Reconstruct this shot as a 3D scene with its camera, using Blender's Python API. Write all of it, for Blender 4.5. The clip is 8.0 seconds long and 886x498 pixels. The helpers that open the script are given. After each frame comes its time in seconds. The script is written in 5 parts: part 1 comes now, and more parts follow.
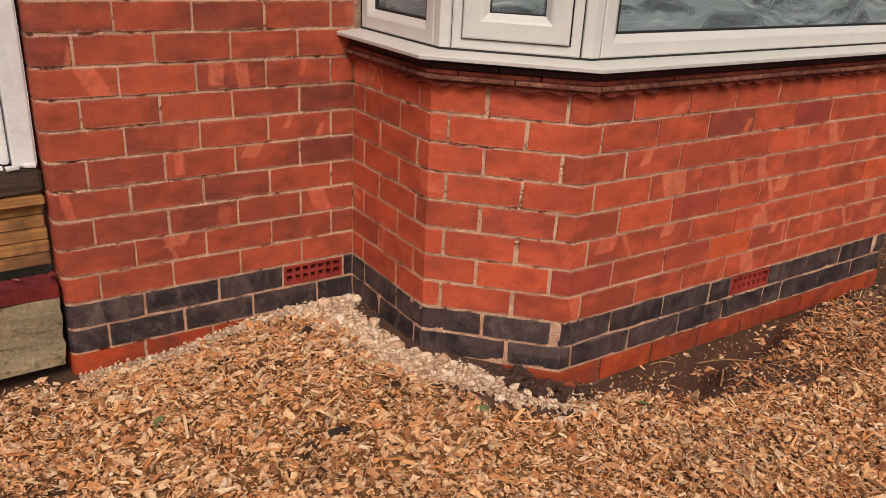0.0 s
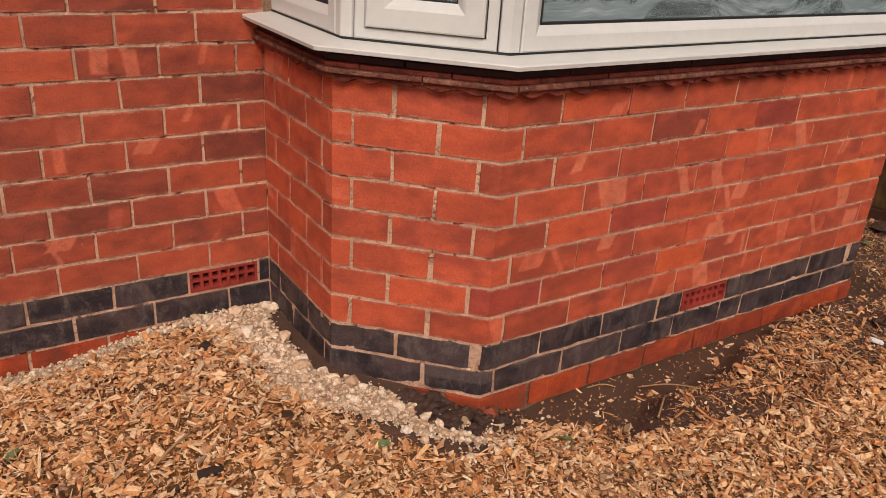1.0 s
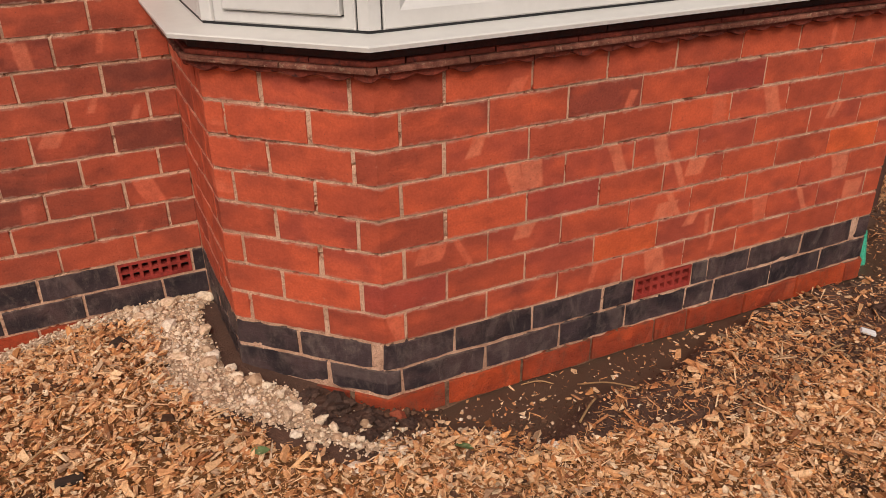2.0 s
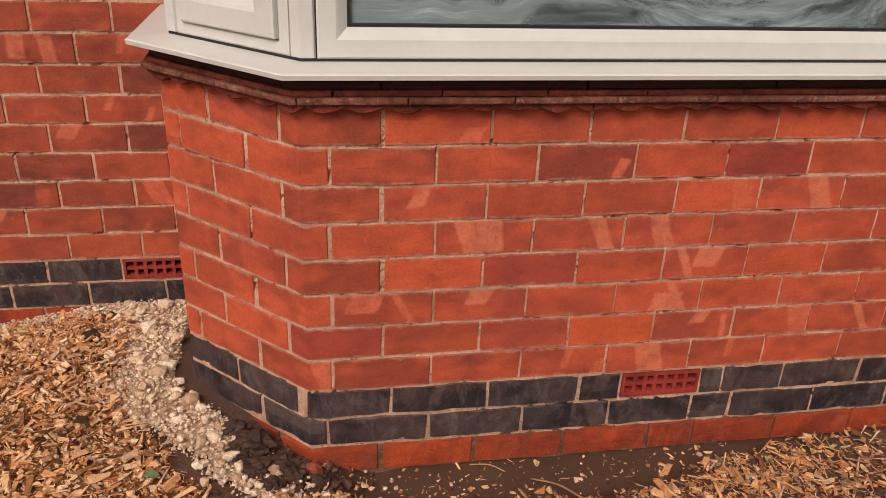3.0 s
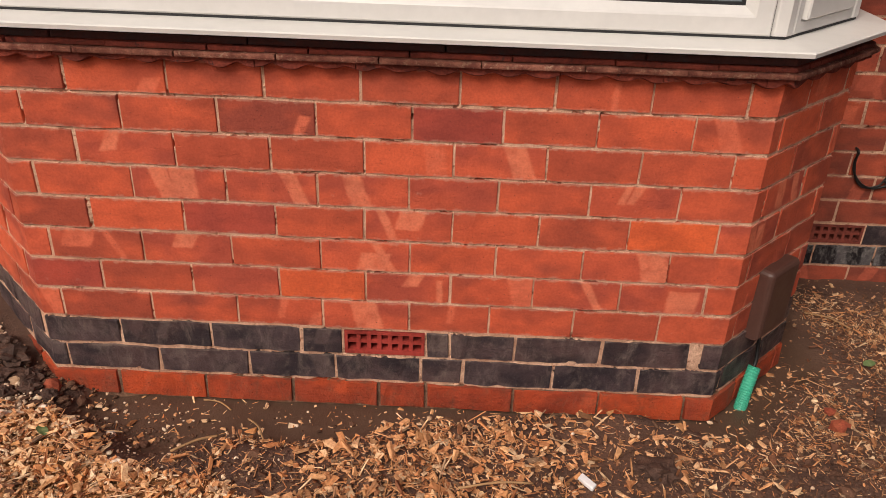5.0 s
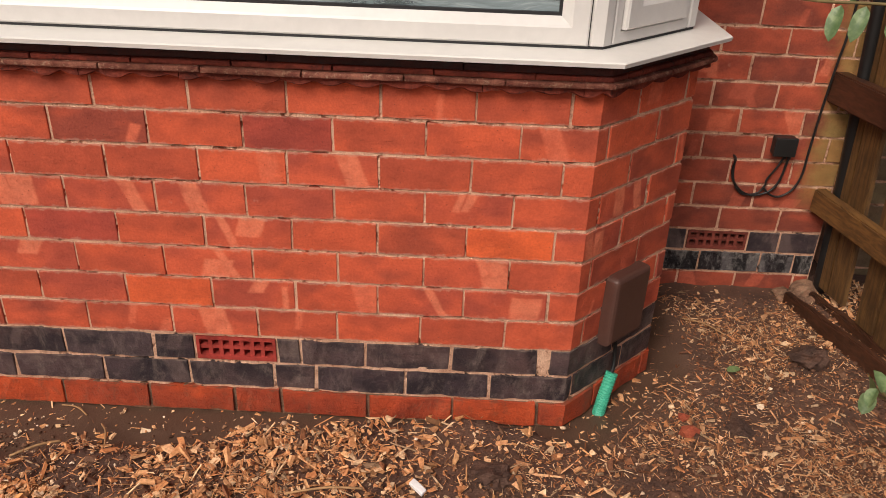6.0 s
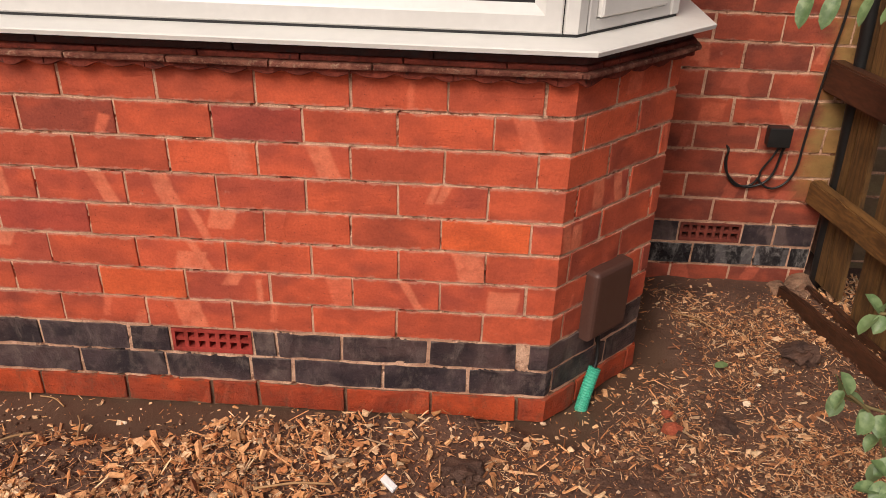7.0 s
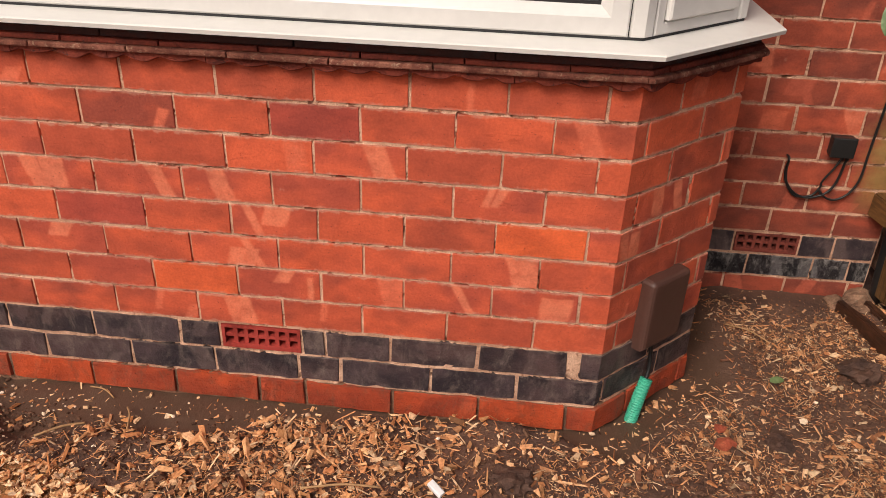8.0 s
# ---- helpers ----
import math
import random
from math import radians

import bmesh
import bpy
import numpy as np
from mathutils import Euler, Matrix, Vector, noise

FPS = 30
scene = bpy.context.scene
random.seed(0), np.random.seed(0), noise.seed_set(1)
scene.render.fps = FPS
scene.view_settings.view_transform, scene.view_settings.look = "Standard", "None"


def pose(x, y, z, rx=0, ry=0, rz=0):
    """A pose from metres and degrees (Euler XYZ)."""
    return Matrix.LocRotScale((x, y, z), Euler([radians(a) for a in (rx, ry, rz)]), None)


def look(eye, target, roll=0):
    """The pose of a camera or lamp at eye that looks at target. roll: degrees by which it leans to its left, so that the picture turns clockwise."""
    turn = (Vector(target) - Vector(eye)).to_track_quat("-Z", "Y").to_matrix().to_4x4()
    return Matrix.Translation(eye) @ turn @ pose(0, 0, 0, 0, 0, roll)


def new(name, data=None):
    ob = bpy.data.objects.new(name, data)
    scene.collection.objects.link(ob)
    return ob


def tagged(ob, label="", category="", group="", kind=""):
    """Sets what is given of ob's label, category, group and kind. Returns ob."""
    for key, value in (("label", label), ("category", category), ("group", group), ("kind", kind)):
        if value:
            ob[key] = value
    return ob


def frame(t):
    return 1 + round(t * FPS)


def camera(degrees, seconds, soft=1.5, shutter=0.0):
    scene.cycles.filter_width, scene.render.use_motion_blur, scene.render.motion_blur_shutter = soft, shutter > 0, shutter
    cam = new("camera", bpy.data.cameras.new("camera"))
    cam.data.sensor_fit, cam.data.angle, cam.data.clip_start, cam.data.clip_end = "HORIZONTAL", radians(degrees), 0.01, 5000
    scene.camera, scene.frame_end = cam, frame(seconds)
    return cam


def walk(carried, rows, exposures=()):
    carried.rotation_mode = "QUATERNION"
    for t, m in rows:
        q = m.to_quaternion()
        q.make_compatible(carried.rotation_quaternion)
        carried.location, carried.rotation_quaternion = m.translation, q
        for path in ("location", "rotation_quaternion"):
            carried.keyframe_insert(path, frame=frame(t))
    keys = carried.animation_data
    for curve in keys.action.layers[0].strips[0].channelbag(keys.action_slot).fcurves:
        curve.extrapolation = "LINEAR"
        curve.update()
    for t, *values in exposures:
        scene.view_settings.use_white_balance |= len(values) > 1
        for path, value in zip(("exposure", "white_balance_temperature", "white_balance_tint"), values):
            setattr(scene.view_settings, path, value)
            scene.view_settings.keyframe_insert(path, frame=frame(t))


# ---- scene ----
cam = camera(58.1, 8.0, soft=0.6)
PATH = [
    (0, (-1.623, -1.66, 1.396), (-0.578, -0.126, 0.65), 3.0),
    (0.5, (-1.416, -1.636, 1.411), (-0.397, -0.101, 0.631), 3.7),
    (1, (-1.233, -1.576, 1.419), (-0.214, -0.056, 0.612), 3.9),
    (1.5, (-0.978, -1.604, 1.421), (-0.027, -0.052, 0.592), 1.2),
    (2, (-0.636, -1.69, 1.453), (0.126, -0.081, 0.542), -0.7),
    (2.2, (-0.524, -1.678, 1.444), (0.201, -0.062, 0.514), 0.0),
    (3.3, (0.221, -1.706, 1.434), (0.377, 0.108, 0.608), 3.0),
    (3.5, (0.349, -1.745, 1.433), (0.441, 0.075, 0.608), 3.2),
    (4, (0.637, -1.846, 1.422), (0.689, -0.047, 0.55), 2.7),
    (4.5, (0.936, -1.82, 1.456), (0.879, -0.048, 0.53), 0.9),
    (5, (1.121, -1.831, 1.468), (1.086, -0.062, 0.536), 2.0),
    (5.2, (1.194, -1.851, 1.458), (1.184, -0.081, 0.527), 2.8),
    (6.3, (1.602, -1.817, 1.506), (1.571, -0.044, 0.582), 2.1),
    (6.5, (1.623, -1.812, 1.501), (1.589, -0.043, 0.568), 2.3),
    (7, (1.633, -1.784, 1.492), (1.563, -0.027, 0.541), 1.8),
    (7.5, (1.624, -1.758, 1.49), (1.499, -0.005, 0.534), 1.7),
    (8, (1.586, -1.761, 1.484), (1.427, -0.01, 0.531), 2.1),
]
walk(cam, [(t, look(eye, target, roll)) for t, eye, target, roll in PATH], [(0.0, -0.48, 6800, 13), (2.2, -0.47, 6800, 13), (3.5, -0.46, 6800, 13), (5.2, -0.21, 6800, 13), (6.3, -0.12, 6800, 13), (8.0, -0.03, 6800, 13)])

# ---- world and light: bright overcast day ----
world = bpy.data.worlds.new("sky")
scene.world = world
world.use_nodes = True
wn, wl = world.node_tree.nodes, world.node_tree.links
sky = wn.new("ShaderNodeTexSky")
sky.sky_type, sky.sun_disc = "NISHITA", False
sky.sun_elevation, sky.sun_rotation = radians(45), radians(208)
sky.air_density, sky.dust_density, sky.ozone_density = 0.6, 6.0, 0.3
wl.new(sky.outputs["Color"], wn["Background"].inputs["Color"])
wn["Background"].inputs["Strength"].default_value = 0.105
sun = new("sun", bpy.data.lights.new("sun", "SUN"))
sun.data.energy, sun.data.angle, sun.data.color = 2.45, radians(26), (1.0, 0.96, 0.9)
sun.matrix_world = look((-2.0, -4.3, 5.1), (0.4, 0.2, 0.0))


# ---- materials ----
def material(name, rough=0.8, metal=0.0, spec=0.5):
    m = bpy.data.materials.new(name)
    m.use_nodes = True
    n = m.node_tree.nodes
    b = n["Principled BSDF"]
    b.inputs["Roughness"].default_value, b.inputs["Metallic"].default_value = rough, metal
    b.inputs["Specular IOR Level"].default_value = spec
    return m, n, m.node_tree.links, b


def sock(v, links, target):
    if isinstance(v, (int, float)):
        target.default_value = v
    elif isinstance(v, tuple):
        target.default_value = (*v, 1.0) if len(target.default_value) == 4 else v
    else:
        links.new(v, target)


def mth(n, l, op, a, b=0.0, c=0.0):
    q = n.new("ShaderNodeMath")
    q.operation = op
    for i, v in enumerate((a, b, c)):
        sock(v, l, q.inputs[i])
    return q.outputs[0]


def vec(n, l, op, a, b=(0, 0, 0)):
    q = n.new("ShaderNodeVectorMath")
    q.operation = op
    for i, v in enumerate((a, b)):
        if isinstance(v, (int, float)):
            q.inputs["Scale"].default_value = v
        else:
            sock(v, l, q.inputs[i])
    return q.outputs[0]


def mix(n, l, fac, a, b, blend="MIX"):
    q = n.new("ShaderNodeMix")
    q.data_type, q.blend_type = "RGBA", blend
    sock(fac, l, q.inputs[0])
    sock(a, l, q.inputs[6])
    sock(b, l, q.inputs[7])
    return q.outputs[2]


def ramp(n, l, fac, lo, hi, a=0.0, b=1.0):
    q = n.new("ShaderNodeMapRange")
    q.interpolation_type = "SMOOTHSTEP"
    sock(fac, l, q.inputs[0])
    for i, v in enumerate((lo, hi, a, b)):
        q.inputs[i + 1].default_value = v
    return q.outputs[0]


def noise_tex(n, l, co, scale, detail=4.0, rough=0.55, distort=0.0):
    q = n.new("ShaderNodeTexNoise")
    q.inputs["Scale"].default_value, q.inputs["Detail"].default_value = scale, detail
    q.inputs["Roughness"].default_value, q.inputs["Distortion"].default_value = rough, distort
    if co is not None:
        l.new(co, q.inputs["Vector"])
    return q.outputs["Fac"]


def coords(n, kind="Object"):
    return n.new("ShaderNodeTexCoord").outputs[kind]


def world_pos(n):
    return n.new("ShaderNodeNewGeometry").outputs["Position"]


def rand_of(n, l, r, k):
    q = n.new("ShaderNodeTexWhiteNoise")
    q.noise_dimensions = "1D"
    l.new(mth(n, l, "MULTIPLY_ADD", r, 37.0 * k, 1.7 * k), q.inputs["W"])
    return q.outputs["Value"]


def bump(n, l, b, height, dist, strength=0.6):
    q = n.new("ShaderNodeBump")
    q.inputs["Distance"].default_value, q.inputs["Strength"].default_value = dist, strength
    l.new(height, q.inputs["Height"])
    l.new(q.outputs[0], b.inputs["Normal"])


def brick_material(name, light, dark, burnt, kiss, burnt_most=0.5, kiss_share=0.2, rough=0.74, chips=None, bloom_most=0.3, bloom_col=(0.55, 0.36, 0.27), scum=0.0, moss=False):
    """Pressed brick: tone by the brick, soft burnt clouds, pale kiln marks, drag lines, small pits."""
    m, n, l, b = material(name, rough, 0.0, 0.28)
    co = coords(n)
    r = n.new("ShaderNodeObjectInfo").outputs["Random"]
    r2, r3, r4, r5 = (rand_of(n, l, r, k) for k in (1, 2, 3, 4))
    shift = n.new("ShaderNodeCombineXYZ")
    l.new(mth(n, l, "MULTIPLY", r2, 40.0), shift.inputs[0])
    l.new(mth(n, l, "MULTIPLY", r3, 40.0), shift.inputs[2])
    p = vec(n, l, "ADD", co, shift.outputs[0])
    wp = world_pos(n)
    col = mix(n, l, r2, light, dark)
    # firing: one broad soft cloud a brick, more on some bricks than on others
    cloud = noise_tex(n, l, vec(n, l, "MULTIPLY", p, (1.0, 1.0, 1.7)), 7.5, 2.5, 0.5, 0.2)
    lim = mth(n, l, "MULTIPLY_ADD", r3, -0.22, 0.60)
    fired = ramp(n, l, mth(n, l, "SUBTRACT", cloud, lim), -0.13, 0.17, 0.0, burnt_most)
    # pale slanting bars left by bricks stacked across one another in the kiln
    x = n.new("ShaderNodeSeparateXYZ")
    l.new(co, x.inputs[0])
    run = mth(n, l, "ADD", x.outputs[0], x.outputs[1])
    wob = mth(n, l, "MULTIPLY_ADD", noise_tex(n, l, p, 26.0, 3.0), 0.014, -0.007)

    def mark(ra, rb, rc, k, lo):
        u = mth(n, l, "MULTIPLY_ADD", x.outputs[2], mth(n, l, "MULTIPLY_ADD", ra, 1.2, -0.6), run)
        u = mth(n, l, "ADD", mth(n, l, "ADD", u, wob), mth(n, l, "MULTIPLY_ADD", rb, 0.18, -0.09))
        half = mth(n, l, "MULTIPLY_ADD", mth(n, l, "POWER", rc, 1.4), 0.034, 0.006)
        bar = ramp(n, l, mth(n, l, "SUBTRACT", mth(n, l, "ABSOLUTE", u), half), -0.004, 0.007, 1.0, 0.0)
        end = mth(n, l, "MULTIPLY", x.outputs[2], mth(n, l, "MULTIPLY_ADD", mth(n, l, "GREATER_THAN", rb, 0.5), 2.0, -1.0))
        end = ramp(n, l, mth(n, l, "ADD", mth(n, l, "ADD", end, wob), mth(n, l, "MULTIPLY_ADD", ra, 0.07, -0.005)), -0.004, 0.004)
        return mth(n, l, "MULTIPLY", mth(n, l, "MULTIPLY", bar, end), ramp(n, l, rand_of(n, l, r, k), lo, lo + 0.02))

    r7, r8 = rand_of(n, l, r, 8), rand_of(n, l, r, 9)
    band = mth(n, l, "MAXIMUM", mark(r4, r5, r7, 6, 1.0 - kiss_share), mark(r7, r8, r4, 11, 1.0 - kiss_share * 0.8))
    band = mth(n, l, "MULTIPLY", band, ramp(n, l, noise_tex(n, l, p, 34.0, 3.0), 0.25, 0.6, 0.36, 0.74))
    col = mix(n, l, fired, col, burnt)
    col = mix(n, l, band, col, kiss)
    soft = noise_tex(n, l, vec(n, l, "MULTIPLY", p, (1.0, 1.0, 1.5)), 20.0, 3.0, 0.5, 0.2)
    col = mix(n, l, ramp(n, l, soft, 0.30, 0.66), vec(n, l, "MULTIPLY", col, (0.85, 0.84, 0.86)), col)
    fine = noise_tex(n, l, p, 150.0, 5.0, 0.65)
    col = mix(n, l, ramp(n, l, fine, 0.32, 0.68), vec(n, l, "MULTIPLY", col, (0.84, 0.80, 0.78)), col)
    drag = noise_tex(n, l, vec(n, l, "MULTIPLY", p, (7.0, 7.0, 70.0)), 3.0, 5.0, 0.6)
    col = mix(n, l, ramp(n, l, drag, 0.60, 0.76, 0.0, 0.16), col, vec(n, l, "MULTIPLY", col, (0.55, 0.5, 0.5)))
    # lime bloom, mortar smears along the arrises, soot
    bloom = ramp(n, l, noise_tex(n, l, wp, 24.0, 6.0, 0.7), 0.63, 0.80, 0.0, bloom_most)
    rim = ramp(n, l, mth(n, l, "ADD", mth(n, l, "ABSOLUTE", x.outputs[2]), mth(n, l, "MULTIPLY_ADD", noise_tex(n, l, wp, 38.0, 5.0, 0.7), 0.030, -0.015)), 0.036, 0.043, 0.0, 0.35 + 0.4 * scum)
    col = mix(n, l, mth(n, l, "MAXIMUM", bloom, rim), col, bloom_col)
    if scum:
        wash = noise_tex(n, l, vec(n, l, "MULTIPLY", wp, (1.8, 1.8, 1.0)), 13.0, 8.0, 0.78, 0.4)
        col = mix(n, l, ramp(n, l, wash, 0.46, 0.70, 0.0, scum), col, bloom_col)
    soot = noise_tex(n, l, vec(n, l, "MULTIPLY", wp, (1.0, 1.0, 2.0)), 5.0, 6.0, 0.66, 0.2)
    col = mix(n, l, ramp(n, l, soot, 0.50, 0.76, 0.0, 0.42), col, vec(n, l, "MULTIPLY", col, (0.42, 0.42, 0.45)))
    if moss:
        w = n.new("ShaderNodeSeparateXYZ")
        l.new(wp, w.inputs[0])
        mz = mth(n, l, "ADD", w.outputs[0], mth(n, l, "MULTIPLY_ADD", noise_tex(n, l, wp, 13.0, 5.0, 0.7), 0.16, -0.08))
        green = mth(n, l, "MULTIPLY", ramp(n, l, mz, 2.70, 2.80, 0.0, 0.66), ramp(n, l, w.outputs[2], 0.30, 0.46))
        col = mix(n, l, green, col, mix(n, l, soft, (0.17, 0.13, 0.035), (0.34, 0.27, 0.09)))
    speck = n.new("ShaderNodeTexVoronoi")
    speck.inputs["Scale"].default_value = 55.0
    l.new(p, speck.inputs["Vector"])
    col = mix(n, l, ramp(n, l, speck.outputs["Distance"], 0.04, 0.09, 0.6, 0.0), col, chips or (0.05, 0.03, 0.028))
    l.new(col, b.inputs["Base Color"])
    l.new(ramp(n, l, cloud, 0.3, 0.7, rough - 0.12, rough + 0.1), b.inputs["Roughness"])
    crease = noise_tex(n, l, vec(n, l, "MULTIPLY", p, (9.0, 9.0, 46.0)), 3.0, 5.0, 0.65, 1.0)
    h = mth(n, l, "ADD", mth(n, l, "MULTIPLY", fine, 0.9), mth(n, l, "MULTIPLY", ramp(n, l, crease, 0.58, 0.66, 1.0, 0.0), 0.35))
    h = mth(n, l, "ADD", h, mth(n, l, "ADD", noise_tex(n, l, p, 40.0, 4.0), ramp(n, l, speck.outputs["Distance"], 0.0, 0.12)))
    bump(n, l, b, h, 0.005 if scum else 0.003, 0.75 if scum else 0.6)
    return m


def grainy(name, a, b_col, scale, rough=0.85, relief=0.004, third=None, spec=0.4, fine_scale=None, strength=0.7, stain=1.0):
    """Earthy or stony stuff: two tones at one scale, grain at a finer one, a third tone in patches."""
    m, n, l, b = material(name, rough, 0.0, spec)
    p = world_pos(n)
    c1 = noise_tex(n, l, p, scale, 5.0, 0.6)
    f = noise_tex(n, l, p, fine_scale or scale * 9.0, 6.0, 0.7)
    col = mix(n, l, ramp(n, l, c1, 0.35, 0.65), a, b_col)
    if third:
        col = mix(n, l, ramp(n, l, noise_tex(n, l, p, scale * 2.3, 4.0, 0.7, 0.6), 0.55, 0.68), col, third)
    col = mix(n, l, ramp(n, l, f, 0.3, 0.7), vec(n, l, "MULTIPLY", col, (0.62, 0.6, 0.58)), col)
    if stain < 1.0:
        big = noise_tex(n, l, p, 5.5, 5.0, 0.65, 0.4)
        col = mix(n, l, ramp(n, l, big, 0.42, 0.64), col, vec(n, l, "MULTIPLY", col, (stain, stain * 0.93, stain * 0.9)))
    l.new(col, b.inputs["Base Color"])
    l.new(ramp(n, l, c1, 0.3, 0.7, rough - 0.15, min(1.0, rough + 0.1)), b.inputs["Roughness"])
    bump(n, l, b, mth(n, l, "ADD", f, mth(n, l, "MULTIPLY", c1, 1.5)), relief, strength)
    return m


def island_mat(name, cols, rough=0.8, spec=0.3, fine=160.0, dirt=(0.05, 0.03, 0.02), dirt_share=0.5):
    """Chips and stones: a colour for each piece from a ramp, with grain and dirt."""
    m, n, l, b = material(name, rough, 0.0, spec)
    p = world_pos(n)
    r = n.new("ShaderNodeNewGeometry").outputs["Random Per Island"]
    q = n.new("ShaderNodeValToRGB")
    e = q.color_ramp.elements
    while len(e) < len(cols):
        e.new(0.5)
    for i, c in enumerate(cols):
        e[i].position, e[i].color = i / (len(cols) - 1), (*c, 1)
    l.new(r, q.inputs[0])
    f = noise_tex(n, l, p, fine, 5.0, 0.65)
    col = mix(n, l, ramp(n, l, f, 0.3, 0.65), vec(n, l, "MULTIPLY", q.outputs[0], (0.68, 0.62, 0.56)), q.outputs[0])
    d = ramp(n, l, noise_tex(n, l, p, 6.0, 5.0, 0.7), 0.52, 0.7, 0.0, dirt_share)
    col = mix(n, l, d, col, dirt)
    l.new(col, b.inputs["Base Color"])
    bump(n, l, b, f, 0.002, 0.6)
    return m


def wood_material(name, a, b_col, along="y", rough=0.75, stain=None):
    m, n, l, b = material(name, rough)
    p = coords(n)
    s = {"x": (3.0, 40.0, 40.0), "y": (40.0, 3.0, 40.0), "z": (40.0, 40.0, 3.0)}[along]
    g = noise_tex(n, l, vec(n, l, "MULTIPLY", p, s), 2.0, 6.0, 0.6, 0.5)
    col = mix(n, l, ramp(n, l, g, 0.35, 0.65), a, b_col)
    big = noise_tex(n, l, world_pos(n), 7.0, 4.0, 0.6)
    col = mix(n, l, ramp(n, l, big, 0.42, 0.68, 0.0, 0.75), col, stain or vec(n, l, "MULTIPLY", col, (0.45, 0.4, 0.35)))
    l.new(col, b.inputs["Base Color"])
    bump(n, l, b, g, 0.002, 0.7)
    return m


def plain(name, c, rough=0.5, spec=0.5, relief=0.0004, scale=60.0, vary=0.85, metal=0.0):
    m, n, l, b = material(name, rough, metal, spec)
    p = world_pos(n)
    f = noise_tex(n, l, p, scale, 5.0, 0.6)
    g = noise_tex(n, l, p, scale * 0.1, 4.0, 0.6)
    k = mix(n, l, ramp(n, l, mth(n, l, "ADD", mth(n, l, "MULTIPLY", f, 0.4), mth(n, l, "MULTIPLY", g, 0.6)), 0.35, 0.6), tuple(v * vary for v in c), c)
    l.new(k, b.inputs["Base Color"])
    l.new(ramp(n, l, g, 0.3, 0.7, rough - 0.06, rough + 0.08), b.inputs["Roughness"])
    bump(n, l, b, f, relief, 0.4)
    return m


KISS = (0.785, 0.189, 0.099)
RED = brick_material("red brick", (0.699, 0.128, 0.055), (0.597, 0.110, 0.050), (0.406, 0.079, 0.043), KISS, 0.70, 0.10)
RED_BROWN = brick_material("brownish red brick", (0.621, 0.118, 0.054), (0.530, 0.100, 0.048), (0.316, 0.065, 0.038), KISS, 0.75, 0.08)
RED_PLUM = brick_material("plum-burnt brick", (0.519, 0.089, 0.053), (0.450, 0.078, 0.050), (0.304, 0.059, 0.044), (0.563, 0.113, 0.063), 0.60, 0.05)
RED_ORANGE = brick_material("soft-fired orange brick", (0.790, 0.144, 0.047), (0.721, 0.134, 0.047), (0.563, 0.100, 0.041), (0.820, 0.205, 0.090), 0.50, 0.10)
RED_SMUDGE = brick_material("smudged red brick", (0.653, 0.120, 0.054), (0.563, 0.105, 0.050), (0.270, 0.061, 0.041), KISS, 0.85, 0.15)
RED_MARKED = brick_material("kiln-marked brick", (0.676, 0.127, 0.059), (0.586, 0.110, 0.054), (0.395, 0.077, 0.048), (0.820, 0.245, 0.133), 0.85, 0.85)
WALL_RED = brick_material("weathered red brick", (0.558, 0.112, 0.053), (0.462, 0.093, 0.046), (0.268, 0.062, 0.038), KISS, 0.70, 0.10, moss=True)
WALL_DARK = brick_material("dark weathered brick", (0.451, 0.093, 0.048), (0.354, 0.078, 0.043), (0.193, 0.052, 0.035), (0.558, 0.130, 0.073), 0.80, 0.15, moss=True)
WALL_MARKED = brick_material("weathered kiln-marked brick", (0.505, 0.100, 0.049), (0.408, 0.083, 0.044), (0.237, 0.056, 0.037), (0.730, 0.200, 0.109), 0.80, 0.78, moss=True)
BLUE = brick_material("blue engineering brick", (0.074, 0.052, 0.057), (0.118, 0.072, 0.068), (0.027, 0.021, 0.026), (0.14, 0.100, 0.092), 0.9, 0.30, 0.48, (0.2, 0.17, 0.15), 0.75, (0.235, 0.180, 0.150), 0.52)
BLUE_WET = brick_material("wet blue brick with lime scum", (0.022, 0.021, 0.024), (0.036, 0.031, 0.034), (0.012, 0.011, 0.013), (0.16, 0.15, 0.15), 0.8, 0.5, 0.30, (0.3, 0.28, 0.26), 0.7, (0.32, 0.30, 0.28), 0.75)
BASE_RED = brick_material("footing brick", (0.58, 0.090, 0.028), (0.46, 0.070, 0.027), (0.25, 0.046, 0.025), (0.58, 0.11, 0.045), 0.6, 0.15, 0.72, None, 0.75, (0.13, 0.072, 0.046), 0.55)
PALE = brick_material("pale yellow brick", (0.24, 0.19, 0.10), (0.19, 0.14, 0.08), (0.2, 0.14, 0.09), (0.5, 0.42, 0.26), 0.5, 0.1)
MORTAR = grainy("lime mortar", (0.88, 0.575, 0.405), (0.74, 0.45, 0.31), 34.0, 0.95, 0.006, (0.42, 0.21, 0.135), 0.15, stain=0.75)
FOOTING = grainy("muddy footing mortar", (0.36, 0.20, 0.125), (0.17, 0.095, 0.06), 20.0, 0.9, 0.006, (0.28, 0.2, 0.13))
TERRA = plain("red terracotta", (0.36, 0.046, 0.034), 0.6, 0.35, 0.0016, 90.0, 0.5)
TERRA_DULL = plain("dull dirty terracotta", (0.22, 0.050, 0.034), 0.75, 0.3, 0.0016, 90.0, 0.5)
CORNICE = grainy("dark red moulded brick", (0.34, 0.066, 0.038), (0.20, 0.044, 0.030), 14.0, 0.85, 0.005, (0.10, 0.032, 0.026), 0.25, stain=0.6)
